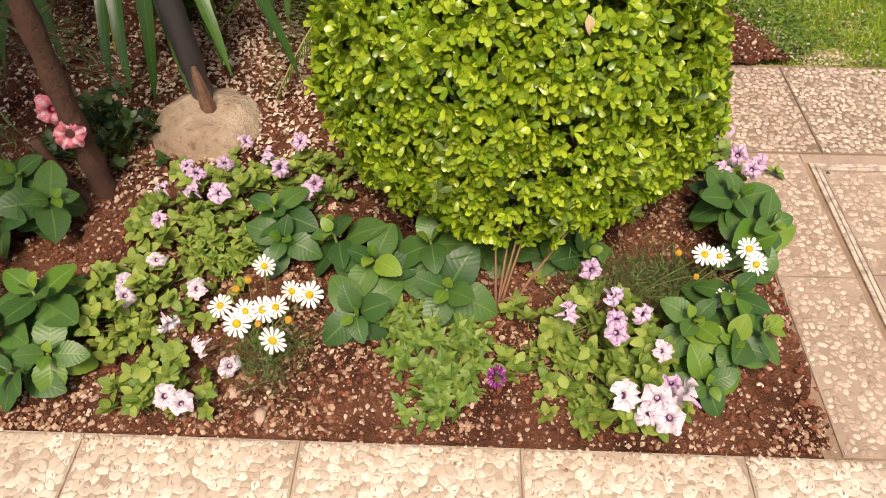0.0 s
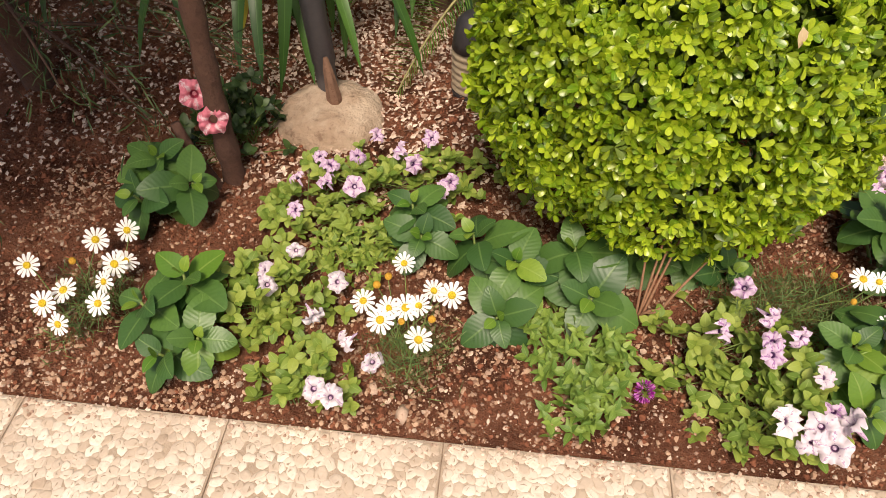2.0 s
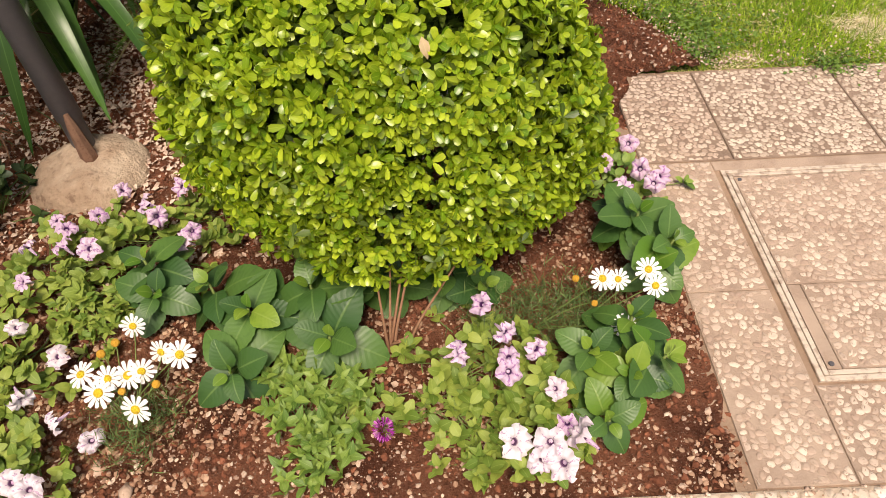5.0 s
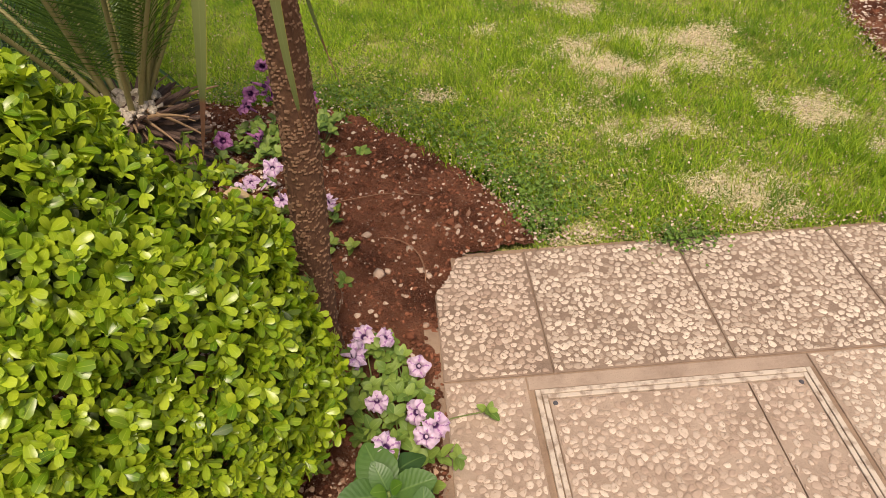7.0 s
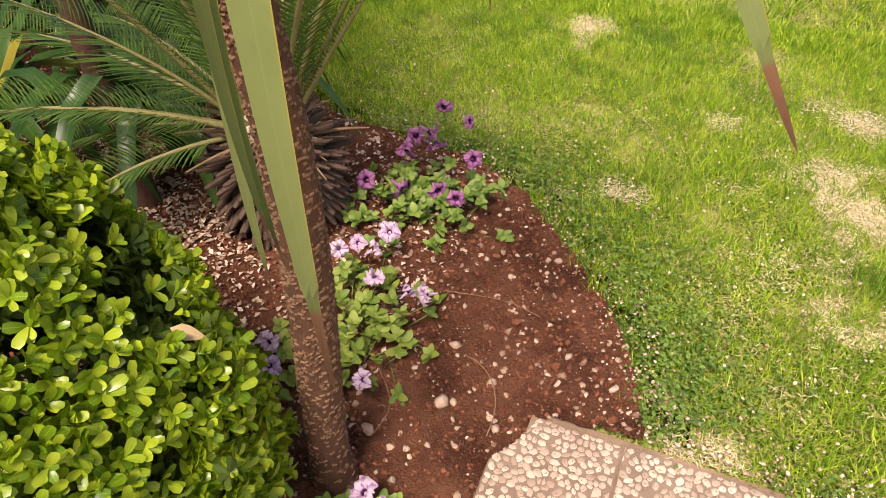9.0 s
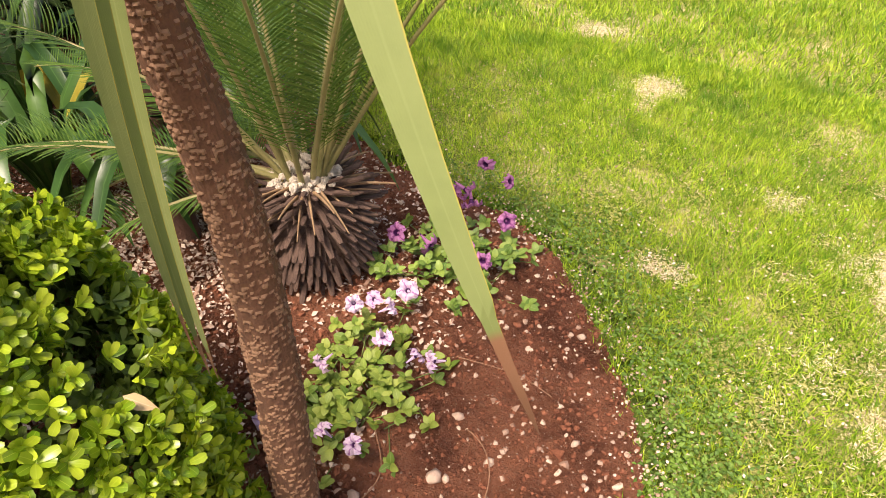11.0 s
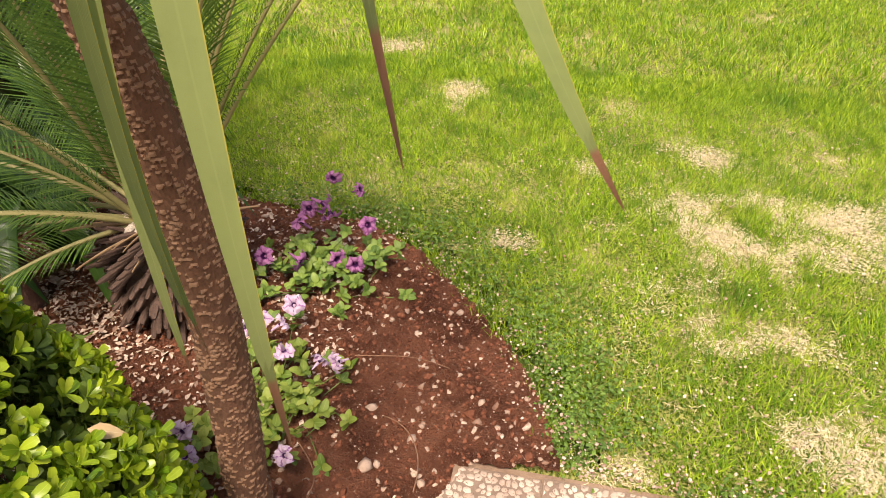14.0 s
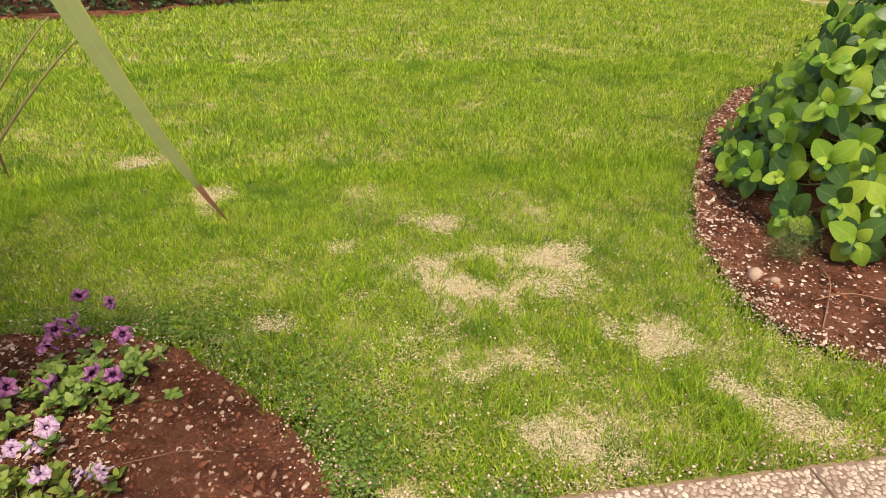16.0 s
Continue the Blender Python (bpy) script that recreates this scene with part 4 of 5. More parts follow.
def hydrangea(tips, label, size=0.1, group="hydrangeas in the bed", young=0.3, foot=None, fresh=1):
    """Rosettes of broad toothed leaves at stem tips (x, y, z)."""
    tips = np.array(tips, float)
    base = np.array(foot) if foot else np.array((tips[:, 0].mean(), tips[:, 1].mean() + 0.02, 0))
    plant = thing("hydrangea", label, "shrub", base, group)
    for x, y, z in tips:
        t = np.array((x, y, z)) - base
        V, F, U = tube(bezier((0.02 * rng.normal(), 0.02 * rng.normal(), -0.01), (t[0] * 0.3, t[1] * 0.3, z * 0.4), (t[0] * 0.9, t[1] * 0.9, z * 0.5), t, 8), np.linspace(0.005, 0.003, 8), 6)
        part("stem", mesh("stem", V, F, stem_green, U, True), plant)
        lean = unit(np.array((t[0] * 1.6 + rng.normal(0, 0.1), t[1] * 1.6 - 0.12, 0.35)))
        a0 = rng.random() * 6.28
        for j in range(10):
            ring = j // 2
            a = a0 + ring * 1.57 + (j % 2) * 3.1416 + rng.normal(0, 0.15)
            e = (1.75, 1.5, 1.25, 0.9, 0.45)[ring] + rng.normal(0, 0.12)
            s = size * (1.05, 1.05, 0.92, 0.66, 0.36)[ring] * (0.85 + 0.3 * rng.random())
            side = unit(np.cross(lean, (0.3, 0.1, 0.9)))
            other = np.cross(lean, side)
            d = math.sin(e) * (math.cos(a) * side + math.sin(a) * other) + math.cos(e) * lean
            R = Matrix(frames_of(d[None], (lean + (0, 0, 0.3))[None])[0].tolist()).to_4x4()
            new_leaf = ring == 4 or rng.random() < young * (ring > 0)
            part("leaf", HYD_MESH[fresh if new_leaf else 0][rng.integers(0, 3)], plant, m=Matrix.Translation(t - lean * 0.012 * (4 - ring) + d * 0.008) @ R @ Matrix.Diagonal((s, s, s, 1)))
    return plant


hydrangea([(-1.86, -0.68, 0.16), (-1.8, -0.8, 0.11), (-1.94, -0.74, 0.13), (-1.88, -0.83, 0.08)], "young hydrangea with broad green toothed leaves")
hydrangea([(-2.06, -0.33, 0.16), (-1.96, -0.38, 0.13), (-2.1, -0.42, 0.11)], "young hydrangea with dark green leaves under the tree", young=0.0)
hydrangea([(-1.41, -0.40, 0.14), (-1.38, -0.47, 0.11)], "young hydrangea with cupped green leaves", 0.095, young=0.0)
hydrangea([(-1.26, -0.46, 0.12), (-1.16, -0.54, 0.13), (-1.19, -0.66, 0.08)], "young hydrangea with broad green leaves beside the daisies", young=0.15)
hydrangea([(-1.03, -0.50, 0.15), (-0.99, -0.60, 0.1)], "young hydrangea with large dark green leaves by the shrub", 0.115, young=0.0)
hydrangea([(-0.47, -0.68, 0.13), (-0.40, -0.73, 0.12), (-0.33, -0.70, 0.13), (-0.45, -0.80, 0.07), (-0.38, -0.62, 0.15)], "leafy young hydrangea at the corner of the bed", 0.085, young=0.45)
hydrangea([(-0.31, -0.35, 0.17), (-0.25, -0.43, 0.16), (-0.3, -0.46, 0.12), (-0.33, -0.28, 0.12)], "young hydrangea leaning over the paving edge", 0.09, young=0.4)
hydrangea([(-0.86, -0.44, 0.07), (-0.74, -0.42, 0.08), (-0.66, -0.45, 0.06), (-0.95, -0.4, 0.08)], "dark hydrangea shoots in the shade under the shrub", 0.09, young=0.0)

# the large hydrangea across the lawn
tips = []
for i in range(190):
    a, r = i * 2.39996, math.sqrt((i + 0.5) / 190)
    x, y = 3.2 + 1.0 * r * math.cos(a) + 0.5 * r * math.sin(a), 2.4 + 1.15 * r * math.sin(a)
    tips.append((x, y, max(0.14, 0.85 * (1 - r ** 2.4) + 0.1 + 0.06 * rng.normal())))
hydrangea(tips, "large hydrangea bush with yellow-green young leaves", 0.125, "hydrangea across the lawn", 0.55, (3.4, 2.4, 0), 2)

FARLEAF = leaf(1, 0.6, pointed, 2, 0.25, 0.3)
PETLEAF, HERBLEAF, NEEDLE = leaf(1, 0.66, ovate, 5, 0.2, 0.35), leaf(1, 0.5, lance, 4, 0.3, 0.3), leaf(1, 0.07, lance, 2, 0.2, 0.3)


def mound(plant, spots, count, size, shape, material, tall, spread=0.06, per=5):
    """Leafy mound: stems with small leaf whorls round the spots (x, y), told from the plant's base."""
    base = np.array(plant.location)
    S = np.array(spots)
    P = S[rng.integers(0, len(S), count)] + rng.normal(0, spread, (count, 2))
    P[:, 1] = np.maximum(P[:, 1], -0.885)
    d2 = ((P[:, None] - S[None]) ** 2).sum(-1).min(1)
    z = tall * np.exp(-d2 / (spread * spread * 3)) * rng.uniform(0.35, 1.05, count) + 0.012
    P = np.column_stack([P, z])
    A = unit(np.column_stack([rng.normal(0, 0.4, count), rng.normal(-0.15, 0.4, count), np.ones(count)]))
    V, F, U = rosettes(P - base, A, per, size, shape, 0.55, 1.35)
    part("foliage", mesh("foliage", V, F, material, U, True), plant, kind="stuff")
    sets = []
    for p, s in list(zip(P, S[rng.integers(0, len(S), count)]))[:: max(1, count // 40)]:
        sets.append(tube(bezier((*(0.6 * s + 0.4 * p[:2]), -0.005), (*(0.5 * s + 0.5 * p[:2]), p[2] * 0.5), (p[0], p[1], p[2] * 0.6), p, 6) - base, 0.0016, 5, False))
    V, F, U = joined(sets)
    part("stem_tangle", mesh("stem_tangle", V, F, stem_green, U, True), plant, kind="stuff")


def petunia_bloom(material, seed, wilt):
    """A ruffled five-lobed trumpet of unit width, facing +z."""
    r0 = np.random.default_rng(seed)
    rings, spokes = 8, 40
    V, U = [], []
    for i in range(rings + 1):
        v = i / rings
        for j in range(spokes):
            a = 6.2832 * j / spokes
            lobe = 1 + 0.1 * math.cos(5 * a + math.pi) * v * v + 0.05 * math.sin(3 * a + seed) * v
            r = (0.06 + 0.44 * v ** 0.9) * lobe * (1 - 0.25 * wilt * v * (0.5 + 0.5 * math.sin(2 * a + seed)))
            z = -0.42 * (1 - v) ** 4 + v * v * (0.1 * math.sin(5 * a + seed) + 0.1 * math.sin(11 * a + seed) + 0.06 * math.sin(17 * a) - 0.16) - wilt * 0.3 * v * v * (0.5 + 0.5 * math.cos(a + seed))
            V.append((r * math.cos(a), r * math.sin(a), z + r0.normal(0, 0.008))), U.append((j / spokes, v))
    F = [(i * spokes + j, i * spokes + (j + 1) % spokes, (i + 1) * spokes + (j + 1) % spokes, (i + 1) * spokes + j) for i in range(rings) for j in range(spokes)]
    # the last spoke's seam falls between two ribs
    return mesh("flower", V, F, material, U, True)


BLOOM = {k: [petunia_bloom(m, s, w) for s, w in ((1, 0.0), (2, 0.35), (3, 0.8), (4, 0.15))] for k, m in (("white", pet_white), ("lilac", pet_lilac), ("purple", pet_purple), ("pink", pink_petal))}
TRUMPET = tube([(0, 0, -0.95), (0, 0, -0.75), (0, 0, -0.4)], (0.03, 0.06, 0.1), 8)
TRUMPET = {k: mesh("tube", *TRUMPET[:2], m, TRUMPET[2], True) for k, m in (("white", pet_lilac), ("lilac", pet_lilac), ("purple", pet_purple), ("pink", pink_petal))}


def blooms(plant, colour, spots, size, facing=(0, -0.55, 0.8), fade=0.3, spread=0.55):
    base = Vector(plant.location)
    for x, y, z in spots:
        face = unit(np.array(facing) + rng.normal(0, spread, 3))
        R = Vector(face.tolist()).to_track_quat("Z", "Y").to_matrix().to_4x4()
        k = 2 if rng.random() < fade else int(rng.choice((0, 0, 1, 3)))
        s = size * (0.7 + 0.32 * rng.random())
        f = part("flower", BLOOM[colour][k], plant, m=Matrix.Translation(Vector((x, y, z)) - base) @ R @ Matrix.Rotation(rng.random() * 6.28, 4, "Z") @ Matrix.Diagonal((s, s, s, 1)))
        part("tube", TRUMPET[colour], f)


def petunia(label, colour, spots, leaves, size=0.062, count=60, tall=0.1, leaf_size=0.029, facing=(0, -0.55, 0.8), fade=0.3, group="petunias in the bed", spread=0.06, material=None):
    p = thing("petunia", label, "petunia", (*np.array(leaves).mean(0), 0), group)
    mound(p, leaves, int(count * 0.8), leaf_size, PETLEAF, material or pet_leaf, tall, spread)
    blooms(p, colour, spots, size, facing, fade)
    return p


petunia("petunias with pale lilac-veined flowers at the bed corner", "white", [(-0.546, -0.761, 0.13), (-0.63, -0.858, 0.12), (-0.577, -0.865, 0.12), (-0.527, -0.84, 0.12), (-0.592, -0.895, 0.1), (-0.562, -0.9, 0.11)],
        [(-0.6, -0.8), (-0.56, -0.72), (-0.65, -0.83)], count=70)
petunia("petunia with dark-veined pink flowers", "lilac", [(-0.681, -0.57, 0.15), (-0.72, -0.67, 0.13), (-0.626, -0.643, 0.14), (-0.633, -0.679, 0.13), (-0.631, -0.714, 0.12), (-0.569, -0.677, 0.13), (-0.536, -0.823, 0.1)],
        [(-0.73, -0.6), (-0.64, -0.62), (-0.6, -0.67), (-0.68, -0.72), (-0.8, -0.68)], size=0.056, count=80, tall=0.08)
petunia("spreading petunia with purple-veined faded flowers", "lilac", [(-1.539, -0.134, 0.12), (-1.404, -0.134, 0.12), (-1.482, -0.189, 0.12), (-1.581, -0.219, 0.12), (-1.68, -0.233, 0.12), (-1.64, -0.259, 0.12), (-1.724, -0.308, 0.12),
        (-1.704, -0.411, 0.1), (-1.568, -0.335, 0.12), (-1.355, -0.325, 0.12), (-1.325, -0.306, 0.13), (-1.426, -0.242, 0.12), (-1.656, -0.295, 0.1)],
        [(-1.7, -0.25), (-1.58, -0.22), (-1.41, -0.18), (-1.7, -0.39), (-1.62, -0.4), (-1.3, -0.2), (-1.5, -0.27)], size=0.055, count=150, tall=0.09, fade=0.5)
petunia("petunia with creamy white flowers near the paving", "white", [(-1.54, -0.885, 0.1), (-1.5, -0.89, 0.1), (-1.504, -0.778, 0.1), (-1.573, -0.72, 0.1)], [(-1.56, -0.8), (-1.6, -0.86), (-1.55, -0.83)], count=46, spread=0.045)
petunia("petunia with limp white flowers", "white", [(-1.722, -0.61, 0.11), (-1.702, -0.643, 0.1), (-1.554, -0.618, 0.1), (-1.665, -0.541, 0.1), (-1.438, -0.79, 0.06)], [(-1.78, -0.6), (-1.68, -0.6), (-1.74, -0.69), (-1.62, -0.62)], count=90, fade=0.7)
petunia("petunia with striped lilac flowers at the paving edge", "lilac", [(-0.369, 0.065, 0.12), (-0.305, 0.039, 0.14), (-0.367, 0.004, 0.12), (-0.245, -0.025, 0.1), (-0.333, -0.128, 0.12), (-0.261, -0.171, 0.14), (-0.241, -0.234, 0.15), (-0.213, -0.211, 0.14), (-0.306, -0.247, 0.16)], [(-0.29, -0.17), (-0.34, -0.08), (-0.26, -0.1), (-0.34, 0.02)], count=70, facing=(0.25, -0.6, 0.75), material=herb_leaf)
petunia("petunia with lilac-striped flowers behind the tree", "lilac", [(-0.715, 0.614, 0.15), (-0.691, 0.658, 0.15), (-0.633, 0.672, 0.14), (-0.638, 0.74, 0.14), (-0.59, 0.565, 0.13), (-0.499, 0.587, 0.12), (-0.475, 0.578, 0.11), (-0.671, 0.416, 0.14), (-0.568, 0.288, 0.13), (-0.496, 0.302, 0.1), (-0.73, 0.294, 0.12), (-0.695, 0.258, 0.1)], [(-0.72, 0.58), (-0.63, 0.62), (-0.63, 0.47), (-0.54, 0.52), (-0.56, 0.33), (-0.6, 0.4), (-0.7, 0.35)], count=130, tall=0.1, facing=(0.45, -0.6, 0.6), size=0.06)
petunia("petunia with dark-throated purple flowers by the lawn", "purple", [(-0.742, 1.36, 0.16), (-0.627, 1.339, 0.15), (-0.756, 1.18, 0.15), (-0.673, 1.157, 0.14), (-0.782, 1.133, 0.14), (-0.69, 1.182, 0.17), (-0.551, 1.16, 0.13), (-0.835, 0.973, 0.1), (-0.706, 0.977, 0.09), (-0.543, 0.984, 0.1), (-0.601, 0.999, 0.1)],
        [(-0.77, 0.93), (-0.55, 1.0), (-0.67, 1.14), (-0.5, 1.08), (-0.66, 0.95), (-0.74, 1.08)], count=130, tall=0.09, facing=(0.45, -0.7, 0.3), size=0.068, material=herb_leaf, fade=0.45)

herb = thing("oregano", "low herb with small green leaves", "herb", (-1.0, -0.72, 0), "herbs in the bed")
mound(herb, [(-1.1, -0.63), (-1.04, -0.69), (-1.05, -0.74), (-0.97, -0.79), (-1.0, -0.82), (-0.95, -0.7)], 120, 0.03, HERBLEAF, herb_leaf, 0.09, 0.035)
herb = thing("oregano", "low yellow-green herb beside the daisies", "herb", (-1.53, -0.47, 0), "herbs in the bed")
mound(herb, [(-1.56, -0.46), (-1.5, -0.5), (-1.6, -0.42), (-1.48, -0.43)], 90, 0.026, HERBLEAF, pet_leaf, 0.07, 0.035)
herb = thing("oregano", "straggling runners of a small-leaved herb", "herb", (-0.74, -0.74, 0), "herbs in the bed")
mound(herb, [(-0.76, -0.72), (-0.7, -0.78), (-0.68, -0.84)], 40, 0.024, HERBLEAF, pet_leaf, 0.045, 0.04)

petal = leaf(1, 0.34, lambda v: min(1, 0.45 + v) * (1 if v < 0.9 else 0.7), 4, -0.15, 0.12)
a = np.arange(13) * 6.2832 / 13
PETALS = scatter(petal, frames_of(np.column_stack([np.cos(a), np.sin(a), 0.12 + 0.1 * np.sin(a * 3)]), np.tile((0, 0, 1), (13, 1))), np.column_stack([0.12 * np.cos(a), 0.12 * np.sin(a), 0 * a]), 0.4 + 0.04 * np.sin(a * 5))
PETALS = mesh("flower", PETALS[0], PETALS[1], white_petal, PETALS[2], True)
DISC = tube([(0, 0, -0.03), (0, 0, 0.04), (0, 0, 0.075), (0, 0, 0.085)], (0.15, 0.15, 0.1, 0.02), 12)
DISC, SPENT = [mesh("centre", DISC[0], DISC[1], m, DISC[2], True) for m in (yellow_disc, ochre_disc)]


def daisies(label, spots, spent, tufts, size=0.056, count=900, group="daisies in the bed", facing=(0, -0.6, 0.75), tall=0.07):
    p = thing("daisy", label, "daisy", (*np.array(tufts).mean(0), 0), group)
    base = np.array(p.location)
    S = np.array(tufts)
    P = np.column_stack([S[rng.integers(0, len(S), count)] + rng.normal(0, 0.035, (count, 2)), rng.uniform(0.005, tall, count)])
    A = unit(np.column_stack([rng.normal(0, 0.8, count), rng.normal(0, 0.8, count), 0.4 + rng.random(count)]))
    V, F, U = scatter(NEEDLE, frames_of(A, rng.normal(0, 1, (count, 3))), P - base, 0.02 + 0.025 * rng.random(count))
    part("foliage", mesh("foliage", V, F, feather, U), p, "feathery grey-green leaves", kind="stuff")
    for i, (x, y, z) in enumerate(spots + spent):
        face = unit(np.array(facing) + rng.normal(0, 0.22, 3))
        m = Matrix.Translation(Vector((x, y, z)) - Vector(base.tolist())) @ Vector(face.tolist()).to_track_quat("Z", "Y").to_matrix().to_4x4()
        foot = np.array((*S[rng.integers(0, len(S))], 0.01)) - base
        V, F, U = tube(bezier(foot, foot + (0, 0, 0.04), np.array((x, y, z)) - base - face * 0.03, np.array((x, y, z)) - base - face * 0.003, 8), 0.0013, 5, False)
        part("stem", mesh("stem", V, F, stem_green, U, True), p)
        s = size * (0.9 + 0.2 * rng.random())
        if i < len(spots):
            f = part("flower", PETALS, p, m=m @ Matrix.Rotation(i, 4, "Z") @ Matrix.Diagonal((s, s, s, 1)))
            part("centre", DISC, f, "yellow flower centre")
        else:
            part("spent_flower", SPENT, p, "spent ochre flower head", m=m @ Matrix.Diagonal((s, s, s, 1)))


daisies("clump of white daisies with yellow centres", [(-1.409, -0.548, 0.1), (-1.332, -0.617, 0.1), (-1.292, -0.625, 0.1), (-1.36, -0.661, 0.1), (-1.388, -0.666, 0.095), (-1.424, -0.675, 0.1), (-1.438, -0.7, 0.09), (-1.481, -0.662, 0.1), (-1.348, -0.746, 0.1)],
        [(-1.44, -0.582, 0.09), (-1.462, -0.608, 0.09), (-1.392, -0.699, 0.09), (-1.328, -0.686, 0.09)], [(-1.37, -0.74), (-1.33, -0.72), (-1.41, -0.72), (-1.37, -0.79)])
daisies("clump of white daisies at the dark end of the bed", [(-2.258, -0.651, 0.1), (-2.142, -0.708, 0.1), (-2.17, -0.747, 0.1), (-2.11, -0.795, 0.1), (-2.05, -0.734, 0.1), (-2.064, -0.676, 0.1), (-2.062, -0.625, 0.1), (-2.042, -0.611, 0.1),
        (-2.138, -0.56, 0.1), (-2.077, -0.523, 0.1)], [(-2.17, -0.62, 0.09)], [(-2.1, -0.7), (-2.15, -0.66), (-2.06, -0.68), (-2.12, -0.76)])
daisies("white daisies among hydrangea leaves", [(-0.417, -0.512, 0.14), (-0.385, -0.516, 0.14), (-0.32, -0.501, 0.15), (-0.316, -0.545, 0.15), (-0.391, -0.62, 0.12)], [(-0.47, -0.5, 0.13), (-0.44, -0.56, 0.12)],
        [(-0.46, -0.55), (-0.42, -0.52), (-0.5, -0.58), (-0.4, -0.56), (-0.56, -0.55), (-0.6, -0.5), (-0.53, -0.49), (-0.65, -0.53), (-0.48, -0.48)], 0.05, 2600)
daisies("small daisies by the lawn edge", [(2.43, 2.57, 0.12), (2.5, 2.5, 0.14), (2.6, 2.5, 0.12), (2.42, 2.3, 0.1), (2.7, 2.85, 0.12), (2.45, 2.75, 0.1)], [(2.55, 2.62, 0.12)], [(2.5, 2.48), (2.58, 2.42), (2.46, 2.4), (2.66, 2.8)], 0.045, 900, "plants of the side bed", tall=0.12)
daisies("bushy feathery daisy plant without flowers", [], [], [(2.06, 1.56), (2.11, 1.53), (2.02, 1.52), (2.08, 1.6), (2.14, 1.6)], 0.05, 1500, "plants of the side bed", tall=0.16)

amaranth = thing("amaranth", "magenta globe flower low on the soil", "flower", (-0.879, -0.75, 0))
n = 160
d = unit(rng.normal(0, 1, (n, 3)))
V, F, U = scatter(leaf(1, 0.35, lance, 2, 0.2, 0.1), frames_of(d + (0, 0, 0.3), rng.normal(0, 1, (n, 3))), np.array((0, -0.035, 0.05)) + d * (0.012, 0.012, 0.022), 0.012)
part("flower", mesh("flower", V, F, magenta_petal, U), amaranth)
V, F, U = tube(bezier((0, 0.01, 0), (0, 0, 0.02), (0, -0.02, 0.03), (0, -0.035, 0.04), 6), 0.0015, 5, False)
part("stem", mesh("stem", V, F, stem_green, U, True), amaranth)


# ---- shaded back of the bed ----
thin = thing("young_tree", "thin brown tree trunk in the flower bed, with an added shading crown", "tree", (-1.935, -0.225, 0))
pts = bezier((0, 0, -0.03), (0.01, 0.0, 0.25), (0.03, 0.0, 0.6), (0.08, 0.03, 1.1), 30)
V, F, U = tube(pts, np.linspace(0.032, 0.02, 30) + 0.003 * np.sin(np.arange(30) * 1.7), 12)
part("trunk", mesh("trunk", V, F, bark_thin, U, True), thin)
V, F, U = tube(bezier((-0.02, -0.04, -0.02), (-0.05, -0.04, 0.06), (-0.08, -0.03, 0.12), (-0.1, -0.02, 0.2), 8), np.linspace(0.016, 0.013, 8), 8)
part("cut_branch", mesh("cut_branch", V, F, bark_thin, U, True), thin, "short cut branch")
# unseen leaf crown, added above the view to shade the bed's left end
crown = unit(rng.normal(0, 1, (2700, 3))) * rng.random((2700, 1)) ** 0.4
crown = crown * (1 + 0.45 * np.array([[noise.noise(tuple(q * 2.6))] for q in crown])) * (0.7, 0.58, 0.34) + (-0.72, -0.8, 1.98)
V, F, U = scatter(FARLEAF, random_turns(2700, 0.8), crown, 0.09 + 0.04 * rng.random(2700))
part("crown", mesh("crown", V, F, hedge_leaf, U), thin, kind="stuff")
# unseen branch, added to carry the shading crown
V, F, U = tube(bezier((0.078, 0.03, 1.08), (0.08, -0.05, 1.4), (-0.25, -0.35, 1.7), (-0.65, -0.7, 1.95), 8), np.linspace(0.02, 0.008, 8), 8)
part("limb", mesh("limb", V, F, bark_thin, U, True), thin)

bal = thing("geranium", "small plant with ruffled pink and white flowers", "flower", (-1.98, -0.12, 0))
mound(bal, [(-1.95, -0.1), (-2.0, -0.06), (-1.92, -0.05), (-2.02, -0.14)], 70, 0.032, PETLEAF, hedge_leaf, 0.2, 0.045)
blooms(bal, "pink", [(-1.99, -0.19, 0.25), (-1.92, -0.27, 0.235)], 0.085, (0.3, -0.75, 0.6), 0.0, 0.15)

light_pole = thing("lamp_post", "grey metal lamp post in a domed concrete footing", "lamp post", (-1.73, 0.06, 0))
h = np.linspace(0, 1, 26)
V, F, U = tube([(0, 0, -0.03 + 0.105 * math.sin(1.57 * q)) for q in h], [0.165 * math.cos(1.5 * q) ** 0.8 + 0.004 for q in h], 60)
V = V * (1.05, 1, 1) + 0.006 * np.array([(0, 0, noise.noise(tuple(p * 38)) + 0.6 * noise.noise(tuple(p * 90))) for p in V]) + 0.014 * np.array([(noise.noise(tuple(p * 9)), noise.noise(tuple(p * 9 + 4)), noise.noise(tuple(p * 14 + 9))) for p in V])
part("footing", mesh("footing", V, F, footing, U, True), light_pole, "rough domed concrete footing")
V, F, U = tube([(-0.01, 0.05, 0.05), (-0.012, 0.055, 0.16), (-0.012, 0.055, 0.165), (-0.06, 0.085, 1.2), (-0.07, 0.095, 1.6)], (0.03, 0.03, 0.034, 0.034, 0.034), 18)
part("post", mesh("post", V, F, grey_paint, U, True), light_pole, "dark grey painted metal post")
V, F, U = tube(bezier((0.02, 0.0, 0.05), (0.02, 0.0, 0.1), (0.012, 0.008, 0.14), (0.006, 0.018, 0.2), 6), (0.022, 0.023, 0.02, 0.017, 0.014, 0.007), 7)
